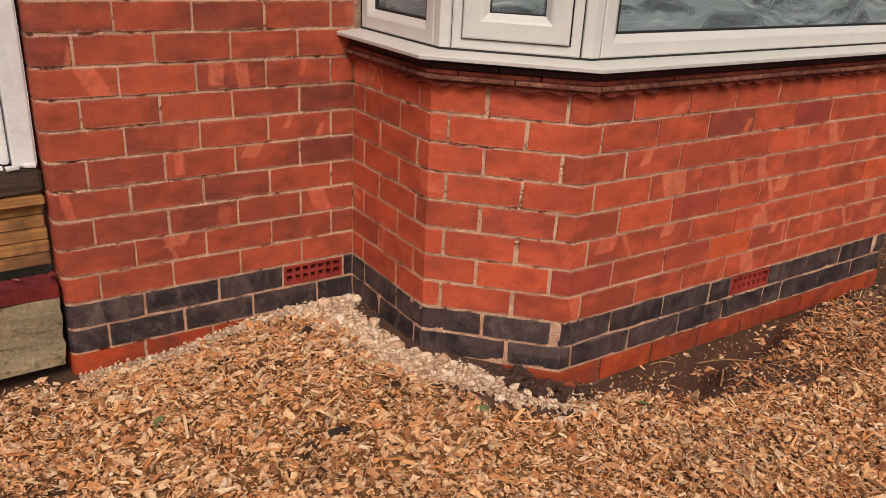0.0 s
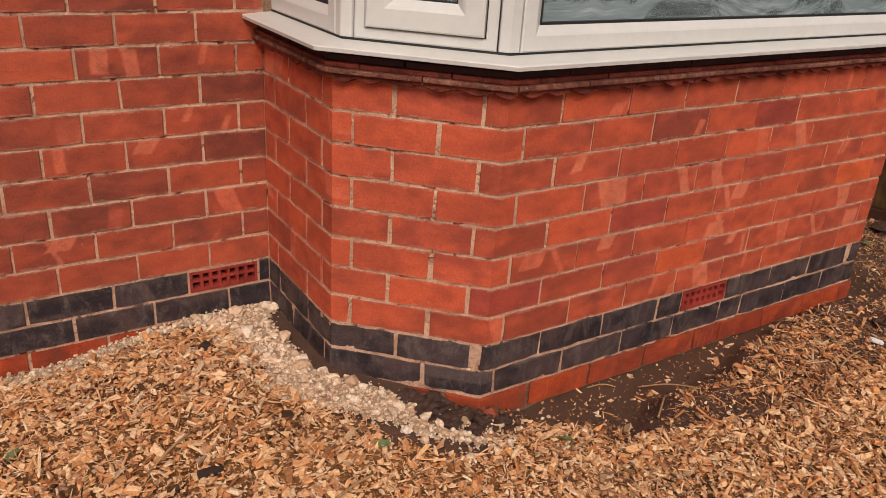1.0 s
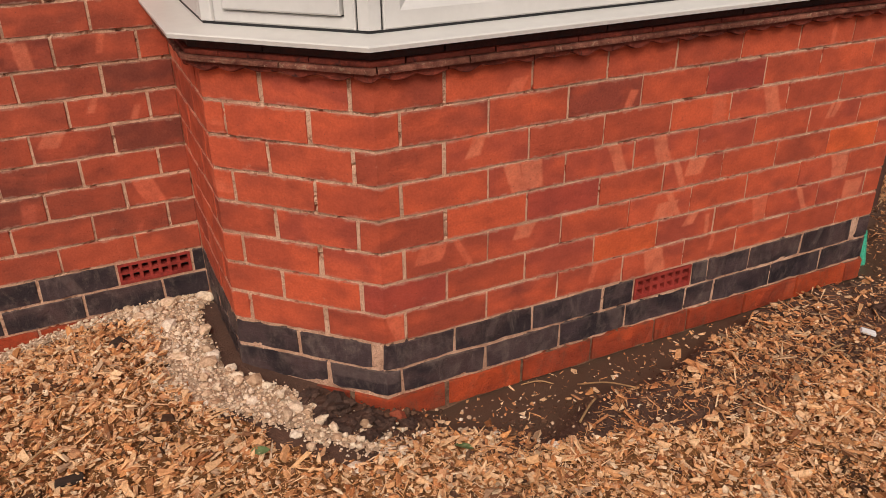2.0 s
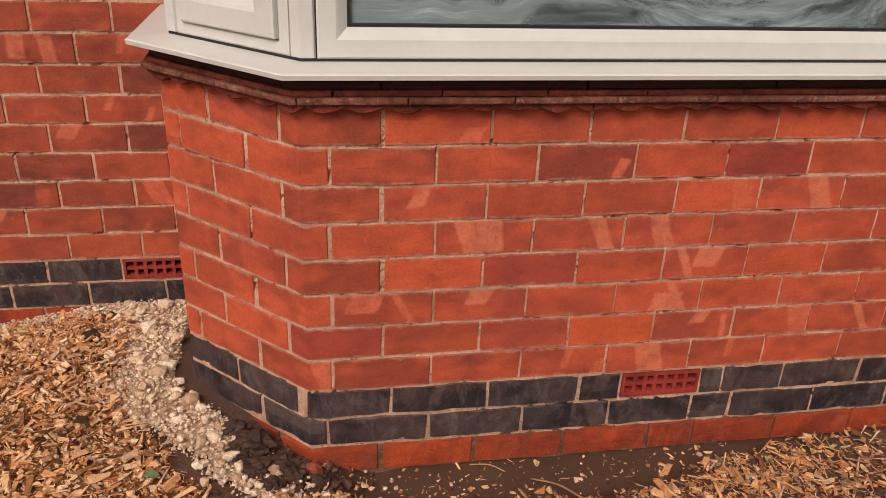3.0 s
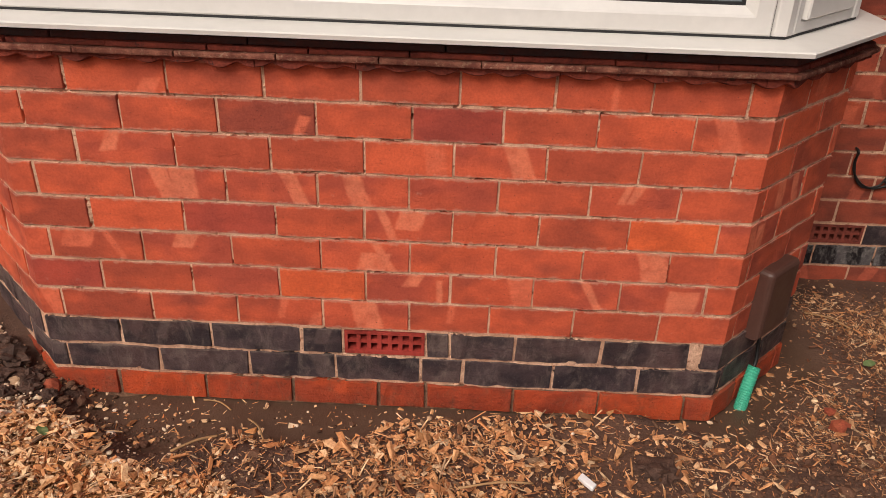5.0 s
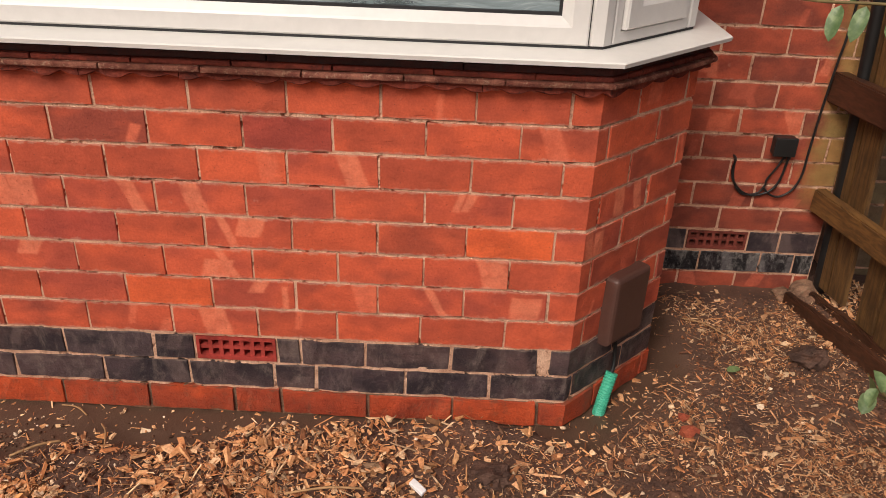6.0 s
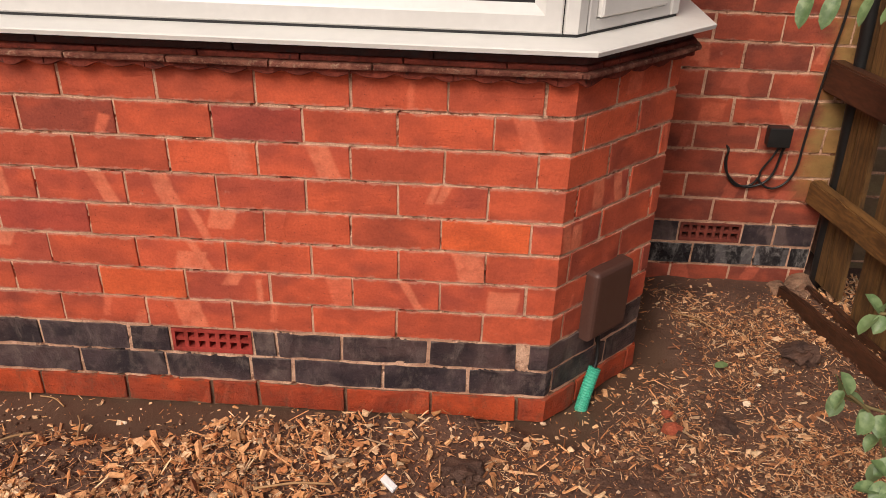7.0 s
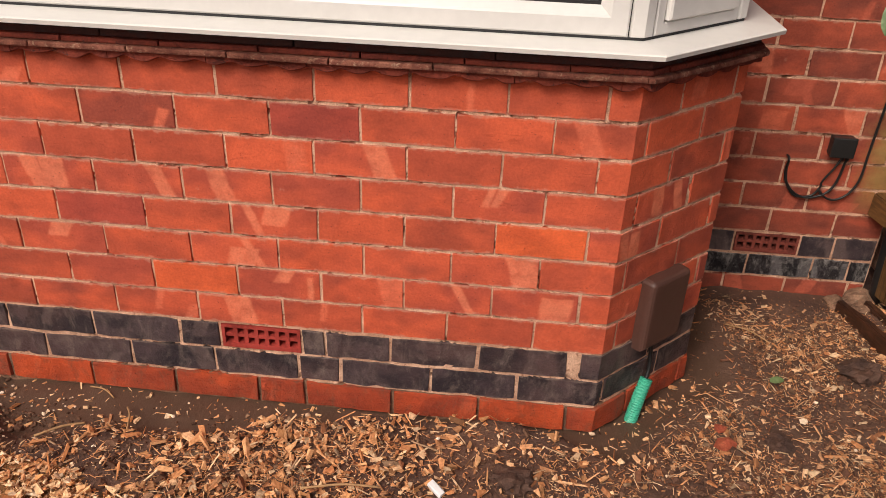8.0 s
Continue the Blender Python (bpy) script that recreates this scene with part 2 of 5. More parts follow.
STRING = grainy("worn brick edge smeared with lime", (0.38, 0.155, 0.105), (0.20, 0.064, 0.047), 26.0, 0.9, 0.006, (0.48, 0.29, 0.20), 0.2, stain=0.6)
# near-black red: the shade under the sill is put into this colour
CORNICE_TOP = grainy("moulded brick darkened for shade", (0.045, 0.015, 0.012), (0.085, 0.023, 0.018), 10.0, 0.8, 0.003, (0.05, 0.03, 0.03))
UPVC = plain("white plastic", (0.66, 0.645, 0.615), 0.35, 0.5, 0.0003, 40.0, 0.93)
UPVC_SILL = plain("white plastic sill", (0.69, 0.67, 0.63), 0.38, 0.5, 0.0003, 30.0, 0.93)
GASKET = plain("black rubber", (0.015, 0.015, 0.016), 0.6)
BLACK = plain("black plastic", (0.012, 0.012, 0.012), 0.4)
BROWN_PLASTIC = plain("brown plastic", (0.080, 0.037, 0.028), 0.42, 0.5, 0.0006, 120.0, 0.8)
GREEN_PIPE = plain("green plastic conduit", (0.05, 0.42, 0.27), 0.4, 0.5, 0.0004, 80.0, 0.8)
WHITE_PAINT = plain("flaking white paint", (0.78, 0.77, 0.76), 0.6, 0.4, 0.002, 30.0, 0.8)
PINE = wood_material("pine board", (0.50, 0.24, 0.075), (0.28, 0.125, 0.04), "x", 0.75, (0.085, 0.036, 0.016))
ROTTEN = wood_material("rotten dark timber", (0.07, 0.04, 0.025), (0.03, 0.018, 0.012), "x", 0.85)
FENCE = wood_material("weathered fence timber", (0.165, 0.084, 0.025), (0.085, 0.041, 0.014), "z", 0.65)
FENCE_RAIL = wood_material("fence rail timber", (0.195, 0.092, 0.026), (0.10, 0.045, 0.014), "y", 0.6)
WET_RAIL = wood_material("wet dark timber", (0.085, 0.032, 0.016), (0.045, 0.018, 0.010), "y", 0.45)
CONCRETE = grainy("old concrete", (0.44, 0.34, 0.20), (0.31, 0.245, 0.155), 9.0, 0.9, 0.004, (0.16, 0.14, 0.08))
WALL_PLAIN = grainy("painted render", (0.62, 0.58, 0.52), (0.54, 0.5, 0.45), 4.0, 0.9, 0.002)
ROOM = grainy("dim plaster", (0.32, 0.33, 0.34), (0.25, 0.26, 0.27), 3.0, 0.9, 0.001)
RUBBLE = island_mat("pale rubble", [(0.80, 0.58, 0.40), (0.90, 0.76, 0.58), (0.50, 0.32, 0.20), (0.84, 0.62, 0.43), (0.92, 0.80, 0.66)], 0.9, 0.2, 90.0, (0.34, 0.21, 0.13), 0.35)
CLOD = grainy("dark wet earth clod", (0.115, 0.058, 0.038), (0.060, 0.031, 0.022), 25.0, 0.7, 0.006)
SHARD = grainy("broken red brick", (0.45, 0.11, 0.05), (0.33, 0.07, 0.035), 30.0, 0.9, 0.003)
CHIP = island_mat("fresh wood chip", [(0.80, 0.39, 0.17), (0.92, 0.63, 0.38), (0.52, 0.20, 0.078), (0.88, 0.51, 0.25), (0.94, 0.73, 0.50), (0.26, 0.105, 0.045), (0.82, 0.38, 0.145), (0.92, 0.64, 0.38), (0.62, 0.25, 0.095), (0.89, 0.54, 0.27), (0.94, 0.72, 0.48)], 0.8, 0.2, 120.0, (0.15, 0.065, 0.029), 0.3)
CHIP_WET = island_mat("damp wood chip", [(0.58, 0.235, 0.095), (0.82, 0.45, 0.215), (0.25, 0.096, 0.045), (0.72, 0.32, 0.128), (0.90, 0.63, 0.38), (0.10, 0.046, 0.027), (0.78, 0.39, 0.165)], 0.75, 0.25, 120.0, (0.07, 0.037, 0.022), 0.5)
BARK = island_mat("dark bark crumb", [(0.06, 0.030, 0.018), (0.12, 0.058, 0.03), (0.035, 0.02, 0.014), (0.09, 0.05, 0.022)], 0.85, 0.2, 150.0)
CHIP_PALE = island_mat("shredded chip", [(0.52, 0.22, 0.09), (0.78, 0.46, 0.24), (0.20, 0.080, 0.040), (0.64, 0.29, 0.12), (0.88, 0.64, 0.40), (0.11, 0.050, 0.030), (0.15, 0.066, 0.038), (0.46, 0.19, 0.08)], 0.8, 0.25, 120.0, (0.065, 0.033, 0.02), 0.75)
CRUMB = island_mat("soil crumb", [(0.115, 0.060, 0.040), (0.165, 0.086, 0.055), (0.075, 0.040, 0.028), (0.14, 0.070, 0.045), (0.21, 0.115, 0.072)], 0.9, 0.2, 200.0, (0.06, 0.035, 0.022), 0.5)


def ground_material():
    m, n, l, b = material("garden soil", 0.8)
    p = world_pos(n)
    c1 = noise_tex(n, l, p, 5.0, 6.0, 0.6)
    f = noise_tex(n, l, p, 70.0, 6.0, 0.7)
    col = mix(n, l, ramp(n, l, c1, 0.35, 0.65), (0.130, 0.064, 0.040), (0.078, 0.038, 0.025))
    col = mix(n, l, ramp(n, l, f, 0.56, 0.72, 0.0, 0.5), col, (0.25, 0.135, 0.085))
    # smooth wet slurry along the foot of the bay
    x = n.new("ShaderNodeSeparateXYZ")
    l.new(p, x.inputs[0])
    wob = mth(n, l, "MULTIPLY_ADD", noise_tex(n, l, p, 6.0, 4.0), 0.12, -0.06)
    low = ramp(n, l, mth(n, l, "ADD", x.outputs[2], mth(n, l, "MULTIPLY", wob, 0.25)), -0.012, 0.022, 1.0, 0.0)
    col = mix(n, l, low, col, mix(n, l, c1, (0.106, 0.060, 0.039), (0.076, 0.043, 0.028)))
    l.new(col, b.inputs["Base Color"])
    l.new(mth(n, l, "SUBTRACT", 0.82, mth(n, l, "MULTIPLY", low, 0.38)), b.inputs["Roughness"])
    bump(n, l, b, mth(n, l, "MULTIPLY", mth(n, l, "ADD", f, c1), mth(n, l, "MULTIPLY_ADD", low, -0.75, 1.0)), 0.012, 0.8)
    return m


SOIL = ground_material()


def glass_material():
    """Glass daubed inside with white paint in sweeping strokes."""
    m, n, l, b = material("daubed window glass", 0.06)
    p = world_pos(n)
    # the brush's sweep: the same slow warp bends the broad daubs and the fine bristle lines
    w = n.new("ShaderNodeTexNoise")
    w.inputs["Scale"].default_value, w.inputs["Detail"].default_value = 2.6, 2.0
    l.new(p, w.inputs["Vector"])
    warp = vec(n, l, "ADD", p, vec(n, l, "SCALE", vec(n, l, "SUBTRACT", w.outputs["Color"], (0.5, 0.5, 0.5)), (0, 0, 0)))
    warp.node.inputs[1].links[0].from_node.inputs["Scale"].default_value = 0.22
    daub = noise_tex(n, l, vec(n, l, "MULTIPLY", warp, (1.0, 1.0, 4.0)), 3.4, 5.0, 0.62, 0.9)
    lines = noise_tex(n, l, vec(n, l, "MULTIPLY", warp, (1.6, 1.6, 26.0)), 2.2, 6.0, 0.7)
    mask = mth(n, l, "MULTIPLY", ramp(n, l, daub, 0.34, 0.56, 0.18, 1.0), ramp(n, l, lines, 0.30, 0.66, 0.62, 0.95))
    l.new(mix(n, l, ramp(n, l, lines, 0.52, 0.70), (0.27, 0.335, 0.35), (0.40, 0.465, 0.475)), b.inputs["Base Color"])
    t = n.new("ShaderNodeBsdfTransparent")
    t.inputs[0].default_value = (0.75, 0.8, 0.8, 1)
    g = n.new("ShaderNodeBsdfGlossy")
    g.inputs["Roughness"].default_value = 0.02
    fres = n.new("ShaderNodeFresnel")
    clear = n.new("ShaderNodeMixShader")
    l.new(fres.outputs[0], clear.inputs[0])
    l.new(t.outputs[0], clear.inputs[1])
    l.new(g.outputs[0], clear.inputs[2])
    o = n.new("ShaderNodeMixShader")
    l.new(mask, o.inputs[0])
    l.new(clear.outputs[0], o.inputs[1])
    l.new(b.outputs[0], o.inputs[2])
    l.new(o.outputs[0], n["Material Output"].inputs["Surface"])
    return m


GLASS = glass_material()


def leaf_material():
    m, n, l, b = material("green leaf", 0.5)
    r = n.new("ShaderNodeObjectInfo").outputs["Random"]
    p = coords(n)
    col = mix(n, l, r, (0.120, 0.180, 0.066), (0.066, 0.120, 0.040))
    col = mix(n, l, ramp(n, l, noise_tex(n, l, p, 60.0, 3.0), 0.4, 0.7), col, (0.165, 0.23, 0.10))
    l.new(col, b.inputs["Base Color"])
    b.inputs["Transmission Weight"].default_value = 0.0
    bump(n, l, b, noise_tex(n, l, p, 90.0, 3.0), 0.001, 0.5)
    return m


LEAF = leaf_material()
STEM = plain("brown-green stem", (0.16, 0.12, 0.05), 0.7, 0.3)


# ---- building blocks ----
def mesh_of(bm, name, mat):
    bmesh.ops.recalc_face_normals(bm, faces=bm.faces)
    me = bpy.data.meshes.new(name)
    bm.to_mesh(me)
    bm.free()
    me.materials.append(mat)
    return me


def thing(name, label, category, at=(0, 0, 0), kind="", group="", bm=None, mat=None):
    ob = new(name, mesh_of(bm, name, mat) if bm else None)
    ob.location = at
    return tagged(ob, label, category, group, kind)


def part(name, bm, mat, parent, label="", at=None):
    ob = new(name, mesh_of(bm, name, mat))
    ob.parent = parent
    if at is not None:
        ob.location = at
    return tagged(ob, label)


def box_bm(size, center=(0, 0, 0), turn=None, bevel=0.0, segs=2):
    bm = bmesh.new()
    bmesh.ops.create_cube(bm, size=1.0, matrix=Matrix.Diagonal((*size, 1)))
    if bevel:
        bmesh.ops.bevel(bm, geom=bm.edges[:], offset=bevel, segments=segs, affect="EDGES", profile=0.6)
    bm.transform(Matrix.Translation(center) @ (turn.to_4x4() if turn else Matrix()))
    return bm


def rough_up(bm, amount, scale=20.0):
    for v in bm.verts:
        v.co += noise.noise_vector(v.co * scale) * amount
    return bm


def beam(a, b, width, height, bevel=0.004, cuts=6, wobble=0.002):
    """A timber from a to b, a little uneven."""
    a, b = Vector(a), Vector(b)
    d = b - a
    x = d.normalized()
    side = x.cross(Vector((0, 0, 1))) if abs(x.z) < 0.95 else Vector((0, 1, 0)).cross(x)
    side.normalize()
    m = Matrix((x, -side, x.cross(-side))).transposed()
    bm = bmesh.new()
    bmesh.ops.create_cube(bm, size=1.0, matrix=Matrix.Diagonal((d.length, width, height, 1)))
    bmesh.ops.bevel(bm, geom=bm.edges[:], offset=bevel, segments=2, affect="EDGES")
    long = [e for e in bm.edges if abs(e.verts[0].co.x - e.verts[1].co.x) > d.length * 0.5]
    bmesh.ops.subdivide_edges(bm, edges=long, cuts=cuts)
    rough_up(bm, wobble, 9.0)
    bm.transform(Matrix.Translation((a + b) / 2) @ m.to_4x4())
    return bm


def tube(points, radius, sides=10, smooth=6, rings=0.0):
    """A round cable or pipe along a smooth line through the points."""
    pts = [Vector(p) for p in points]
    line = []
    for i in range(len(pts) - 1):
        p0, p1, p2, p3 = pts[max(i - 1, 0)], pts[i], pts[i + 1], pts[min(i + 2, len(pts) - 1)]
        for k in range(smooth):
            t = k / smooth
            line.append(0.5 * (2 * p1 + (p2 - p0) * t + (2 * p0 - 5 * p1 + 4 * p2 - p3) * t * t + (3 * p1 - p0 - 3 * p2 + p3) * t ** 3))
    line.append(pts[-1])
    bm = bmesh.new()
    loops = []
    up = Vector((0.3, 0.5, 0.81)).normalized()
    for i, p in enumerate(line):
        d = (line[min(i + 1, len(line) - 1)] - line[max(i - 1, 0)]).normalized()
        a = d.cross(up).normalized()
        c = d.cross(a)
        r = radius * (1 + (rings if i % 2 else -rings))
        loops.append([bm.verts.new(p + (a * math.cos(k * 2 * math.pi / sides) + c * math.sin(k * 2 * math.pi / sides)) * r) for k in range(sides)])
    for q, w in zip(loops, loops[1:]):
        for k in range(sides):
            f = bm.faces.new((q[k], q[(k + 1) % sides], w[(k + 1) % sides], w[k]))
            f.smooth = not rings
    bm.faces.new(loops[0])
    bm.faces.new(loops[-1])
    return bm


class Line:
    """A wall's face in plan: a run of straight stretches, walked with the outside on the right hand."""

    def __init__(self, pts):
        self.p = [Vector(q) for q in pts]
        self.s = [0.0]
        for a, b in zip(self.p, self.p[1:]):
            self.s.append(self.s[-1] + (b - a).length)

    def shifted(self, out):
        made = []
        k = len(self.p)
        for i, q in enumerate(self.p):
            ns = []
            if i > 0:
                d = (self.p[i] - self.p[i - 1]).normalized()
                ns.append(Vector((d.y, -d.x)))
            if i < k - 1:
                d = (self.p[i + 1] - self.p[i]).normalized()
                ns.append(Vector((d.y, -d.x)))
            m = sum(ns, Vector((0, 0)))
            m = m / m.length
            made.append(q + m * (out / m.dot(ns[0])))
        return Line(made)

    def at(self, s, other=None):
        """The point at the arc length s, or the matching point of a shifted line."""
        src = other or self
        for i in range(len(self.p) - 1):
            if s <= self.s[i + 1] + 1e-9 or i == len(self.p) - 2:
                t = (s - self.s[i]) / (self.s[i + 1] - self.s[i])
                return src.p[i].lerp(src.p[i + 1], t)

    def cut(self, s0, s1, out, extra=()):
        other = self.shifted(out)
        ss = sorted([s0] + [s for s in self.s if s0 + 0.004 < s < s1 - 0.004] + [s1] + list(extra))
        return [self.at(s, other) for s in ss]


def strip_bm(line, s0, s1, out, inner, z0, z1, bevel=0.0, extra=()):
    """A block that follows the line from s0 to s1, between two distances from it and two heights."""
    a, b = line.cut(s0, s1, out, extra), line.cut(s0, s1, inner, extra)
    bm = bmesh.new()
    cols = [[bm.verts.new((q.x, q.y, z)) for q, z in ((u, z0), (u, z1), (w, z1), (w, z0))] for u, w in zip(a, b)]
    front = []
    for c, d in zip(cols, cols[1:]):
        for k in range(4):
            f = bm.faces.new((c[k], d[k], d[(k + 1) % 4], c[(k + 1) % 4]))
            if k == 0:
                front.append(f)
    bm.faces.new(cols[0])
    bm.faces.new(cols[-1][::-1])
    if bevel:
        fs = set(front)
        edges = [e for f in front for e in f.edges if not all(g in fs for g in e.link_faces)]
        bmesh.ops.bevel(bm, geom=list(set(edges)), offset=bevel, segments=2, affect="EDGES", profile=0.6)
    return bm


RNG = random.Random(7)
BRICKS = {}


def lay_brick(parent, line, s0, s1, z0, z1, mat, out=0.0, bed_gap=0.008, end_gap=0.006, wear=0.0012):
    """One brick as a part of the wall, with its own origin in its middle."""
    a, b, g = s0 + end_gap * RNG.uniform(0.35, 0.65), s1 - end_gap * RNG.uniform(0.35, 0.65), bed_gap / 2
    if b - a < 0.02:
        return
    out += 0.0034 + RNG.uniform(-0.0013, 0.0015)
    extra = [q for q in (a + (b - a) * t for t in (0.14, 0.27, 0.40, 0.52, 0.64, 0.76, 0.88)) if b - a > 0.12 and min(abs(q - k) for k in line.s) > 0.02]
    bm = strip_bm(line, a, b, out, -0.05, z0 + g + RNG.uniform(-0.001, 0.001), z1 - g + RNG.uniform(-0.001, 0.001), 0.0028, extra)
    mid = sum((v.co for v in bm.verts), Vector()) / len(bm.verts)
    lean = RNG.uniform(-0.006, 0.006)
    for v in bm.verts:
        v.co -= mid
        v.co.z += lean * (v.co.x + v.co.y)
        v.co += noise.noise_vector((v.co + mid) * 19.0) * wear + noise.noise_vector((v.co + mid) * 70.0) * wear * 0.7
    part("brick", bm, mat, parent, at=mid)


# ---- the lines of the walls ----
CX, RX = -0.010, 1.857          # where the front of the bay begins and ends
BACK = 0.830                    # the main wall's face
CANT, CANT_R = 0.328, 0.292   # depth of the left-hand and right-hand splays
BAY = Line([(CX - CANT, BACK), (CX - CANT, CANT), (CX, 0.0), (RX, 0.0), (RX + CANT_R, CANT_R), (RX + CANT_R, BACK)])
corner = [(-1.338 + 0.028 * (1 - math.cos(a)) - 0.0, BACK + 0.028 * (1 - math.sin(a))) for a in (0.0, 0.4, 0.8, 1.2, math.pi / 2)]
LEFT = Line([(-1.338, 1.02)] + corner + [(CX - CANT, BACK)])
RIGHT = Line([(RX + CANT_R, BACK), (2.862, BACK)])
COURSE = 0.0916


def bed(r):
    """Height of the bed joint under course r: 1 to 8 red, 9 and 10 blue, 11 the footing; 0 and less go on above."""
    return {9: 0.158, 10: 0.071, 11: -0.015}.get(r, 0.245 + COURSE * (8 - r))


def bay_joints(r):
    s1, s2, s3, s4, s5 = BAY.s[1:]
    left = lambda x: s1 + (x - (CX - CANT)) * math.sqrt(2)
    right = lambda x: s3 + (x - RX) * math.sqrt(2)
    if r == 9:
        return [0.10, 0.33, left(-0.197), left(-0.036), left(-0.019)] + [s2 - CX + x for x in (0.197, 0.451, 0.700, 0.817, 1.047, 1.111, 1.289, 1.531, 1.774, 1.797)] + [right(2.0), s4 + 0.07, s4 + 0.3]
    if r == 10:
        return [0.21, 0.45, left(-0.136)] + [s2 - CX + x for x in (0.034, 0.295, 0.549, 0.793, 1.034, 1.153, 1.403, 1.643)] + [right(1.875), right(2.04), s4 + 0.18, s4 + 0.4]
    if r == 11:
        return [0.15, 0.38, left(-0.25), left(-0.085)] + [s2 - CX + x for x in (0.173, 0.421, 0.670, 0.914, 1.049, 1.297, 1.539, 1.779)] + [right(1.95), right(2.12), s4 + 0.16, s4 + 0.4]
    front = [s2 - CX + x for x in FRONT_JOINTS[r - 1]]
    if r % 2:
        return [0.20, 0.435, left(-0.219), left(-0.052)] + front + [right(1.968), right(2.122), s4 + 0.15, s4 + 0.38]
    return [0.09, 0.325, left(-0.298), left(-0.132)] + front + [right(1.888), right(2.040), s4 + 0.03, s4 + 0.27]


# upright joints of the bay's front, course by course from the top
FRONT_JOINTS = [
    (0.174, 0.418, 0.648, 0.878, 1.111, 1.336, 1.562, 1.786), (0.056, 0.295, 0.531, 0.768, 1.001, 1.219, 1.446, 1.674),
    (0.172, 0.415, 0.652, 0.884, 1.103, 1.332, 1.560, 1.783), (0.053, 0.296, 0.534, 0.764, 0.994, 1.218, 1.446, 1.669),
    (0.174, 0.418, 0.653, 0.881, 1.107, 1.327, 1.556, 1.781), (0.055, 0.298, 0.532, 0.766, 0.999, 1.224, 1.448, 1.672),
    (0.175, 0.418, 0.651, 0.883, 1.108, 1.327, 1.557, 1.780), (0.052, 0.298, 0.531, 0.764, 0.999, 1.217, 1.444, 1.673),
]
# the look of those bricks: r red, b brownish, p plum, o orange, d smudged, k kiln-marked
FRONT_LOOK = ("brbrbrrrb", "bdrdrprrb", "bkrrrkrrr", "brkkkkrkr", "brprkrbor", "bbkrkrdkr", "pbkokdkkb", "kbddkbrrb")


# ---- ground ----
def smooth01(x):
    x = np.clip(x, 0.0, 1.0)
    return x * x * (3 - 2 * x)


def bay_distance(x, y):
    """Distance outwards from the bay's face (and the main wall's) in plan."""
    d = np.full(np.shape(x), 9.0)
    pts = [(-1.338, 1.02), (-1.338, BACK)] + [tuple(q) for q in BAY.p] + [(2.862, BACK)]
    for (ax, ay), (bx, by) in zip(pts, pts[1:]):
        ux, uy = bx - ax, by - ay
        t = np.clip(((x - ax) * ux + (y - ay) * uy) / (ux * ux + uy * uy), 0, 1)
        d = np.minimum(d, np.hypot(x - ax - t * ux, y - ay - t * uy))
    return d


def fbm(x, y, seed, base, octaves=4):
    rs = np.random.RandomState(seed)
    v = np.zeros(np.shape(x))
    for k in range(octaves):
        for _ in range(3):
            a, ph = rs.uniform(0, math.tau), rs.uniform(0, math.tau)
            f = base * 2 ** k * rs.uniform(0.7, 1.3)
            v = v + np.sin((x * math.cos(a) + y * math.sin(a)) * f + ph + 1.3 * np.sin((y * math.cos(a) - x * math.sin(a)) * f * 0.7 + ph)) / 2 ** k
    return v / 4.0


def trench(x):
    """How far the strip of bare slurry reaches out from the bay."""
    return np.interp(x, [0.0, 0.10, 0.20, 0.35, 0.45, 0.56, 0.70, 0.80, 0.92, 1.07, 1.22, 1.40, 1.62, 1.75, 1.83, 1.95, 2.1], [0.13, 0.19, 0.25, 0.33, 0.30, 0.23, 0.26, 0.24, 0.185, 0.14, 0.10, 0.07, 0.06, 0.07, 0.15, 0.19, 0.17]) + 0.012 * np.sin(x * 23.0)


def height(x, y):
    x, y = np.asarray(x, float), np.asarray(y, float)
    d = bay_distance(x, y)
    edge = trench(x)
    h = 0.055 + 0.012 * fbm(x, y, 3, 5.0)
    # pile of chips in the corner beside the bay
    h = h + 0.075 * np.exp(-((x + 0.80) / 0.50) ** 2 - ((y - 0.22) / 0.50) ** 2)
    h = h - 0.065 * smooth01((y - 0.45) / 0.35) * smooth01((-x - 0.55) / 0.6)
    # trench of slurry along the front and the right-hand splay
    dig = smooth01((x - 0.0) / 0.16) * (1 - smooth01((d - edge * 0.6) / (edge * 0.6)))
    h = h * (1 - dig) + (-0.018 + 0.004 * fbm(x, y, 5, 22.0)) * dig
    # lower ground between the bay and the fence
    r = smooth01((x - 1.75) / 0.35) * smooth01((y + 0.35) / 0.35)
    h = h * (1 - r) + (0.012 + 0.010 * fbm(x, y, 9, 9.0)) * r - 0.03 * r * (1 - smooth01((d - 0.05) / 0.12))
    h = h + 0.028 * smooth01((x - 2.2) / 0.15) * smooth01((y - 0.5) / 0.25)
    # hollow at the foot of the left-hand splay
    c = np.exp(-((x + 0.02) / 0.16) ** 2 - ((y + 0.02) / 0.16) ** 2)
    h = h - 0.035 * c
    return h + 0.004 * fbm(x, y, 11, 40.0, 3)


def axis(lo, hi, step, far):
    inner = list(np.arange(lo, hi + 1e-6, step))
    out = [0.1, 0.3, 0.8, 2.0, 5.0, 12.0, far]
    return [lo - v for v in reversed(out)] + inner + [hi + v for v in out]


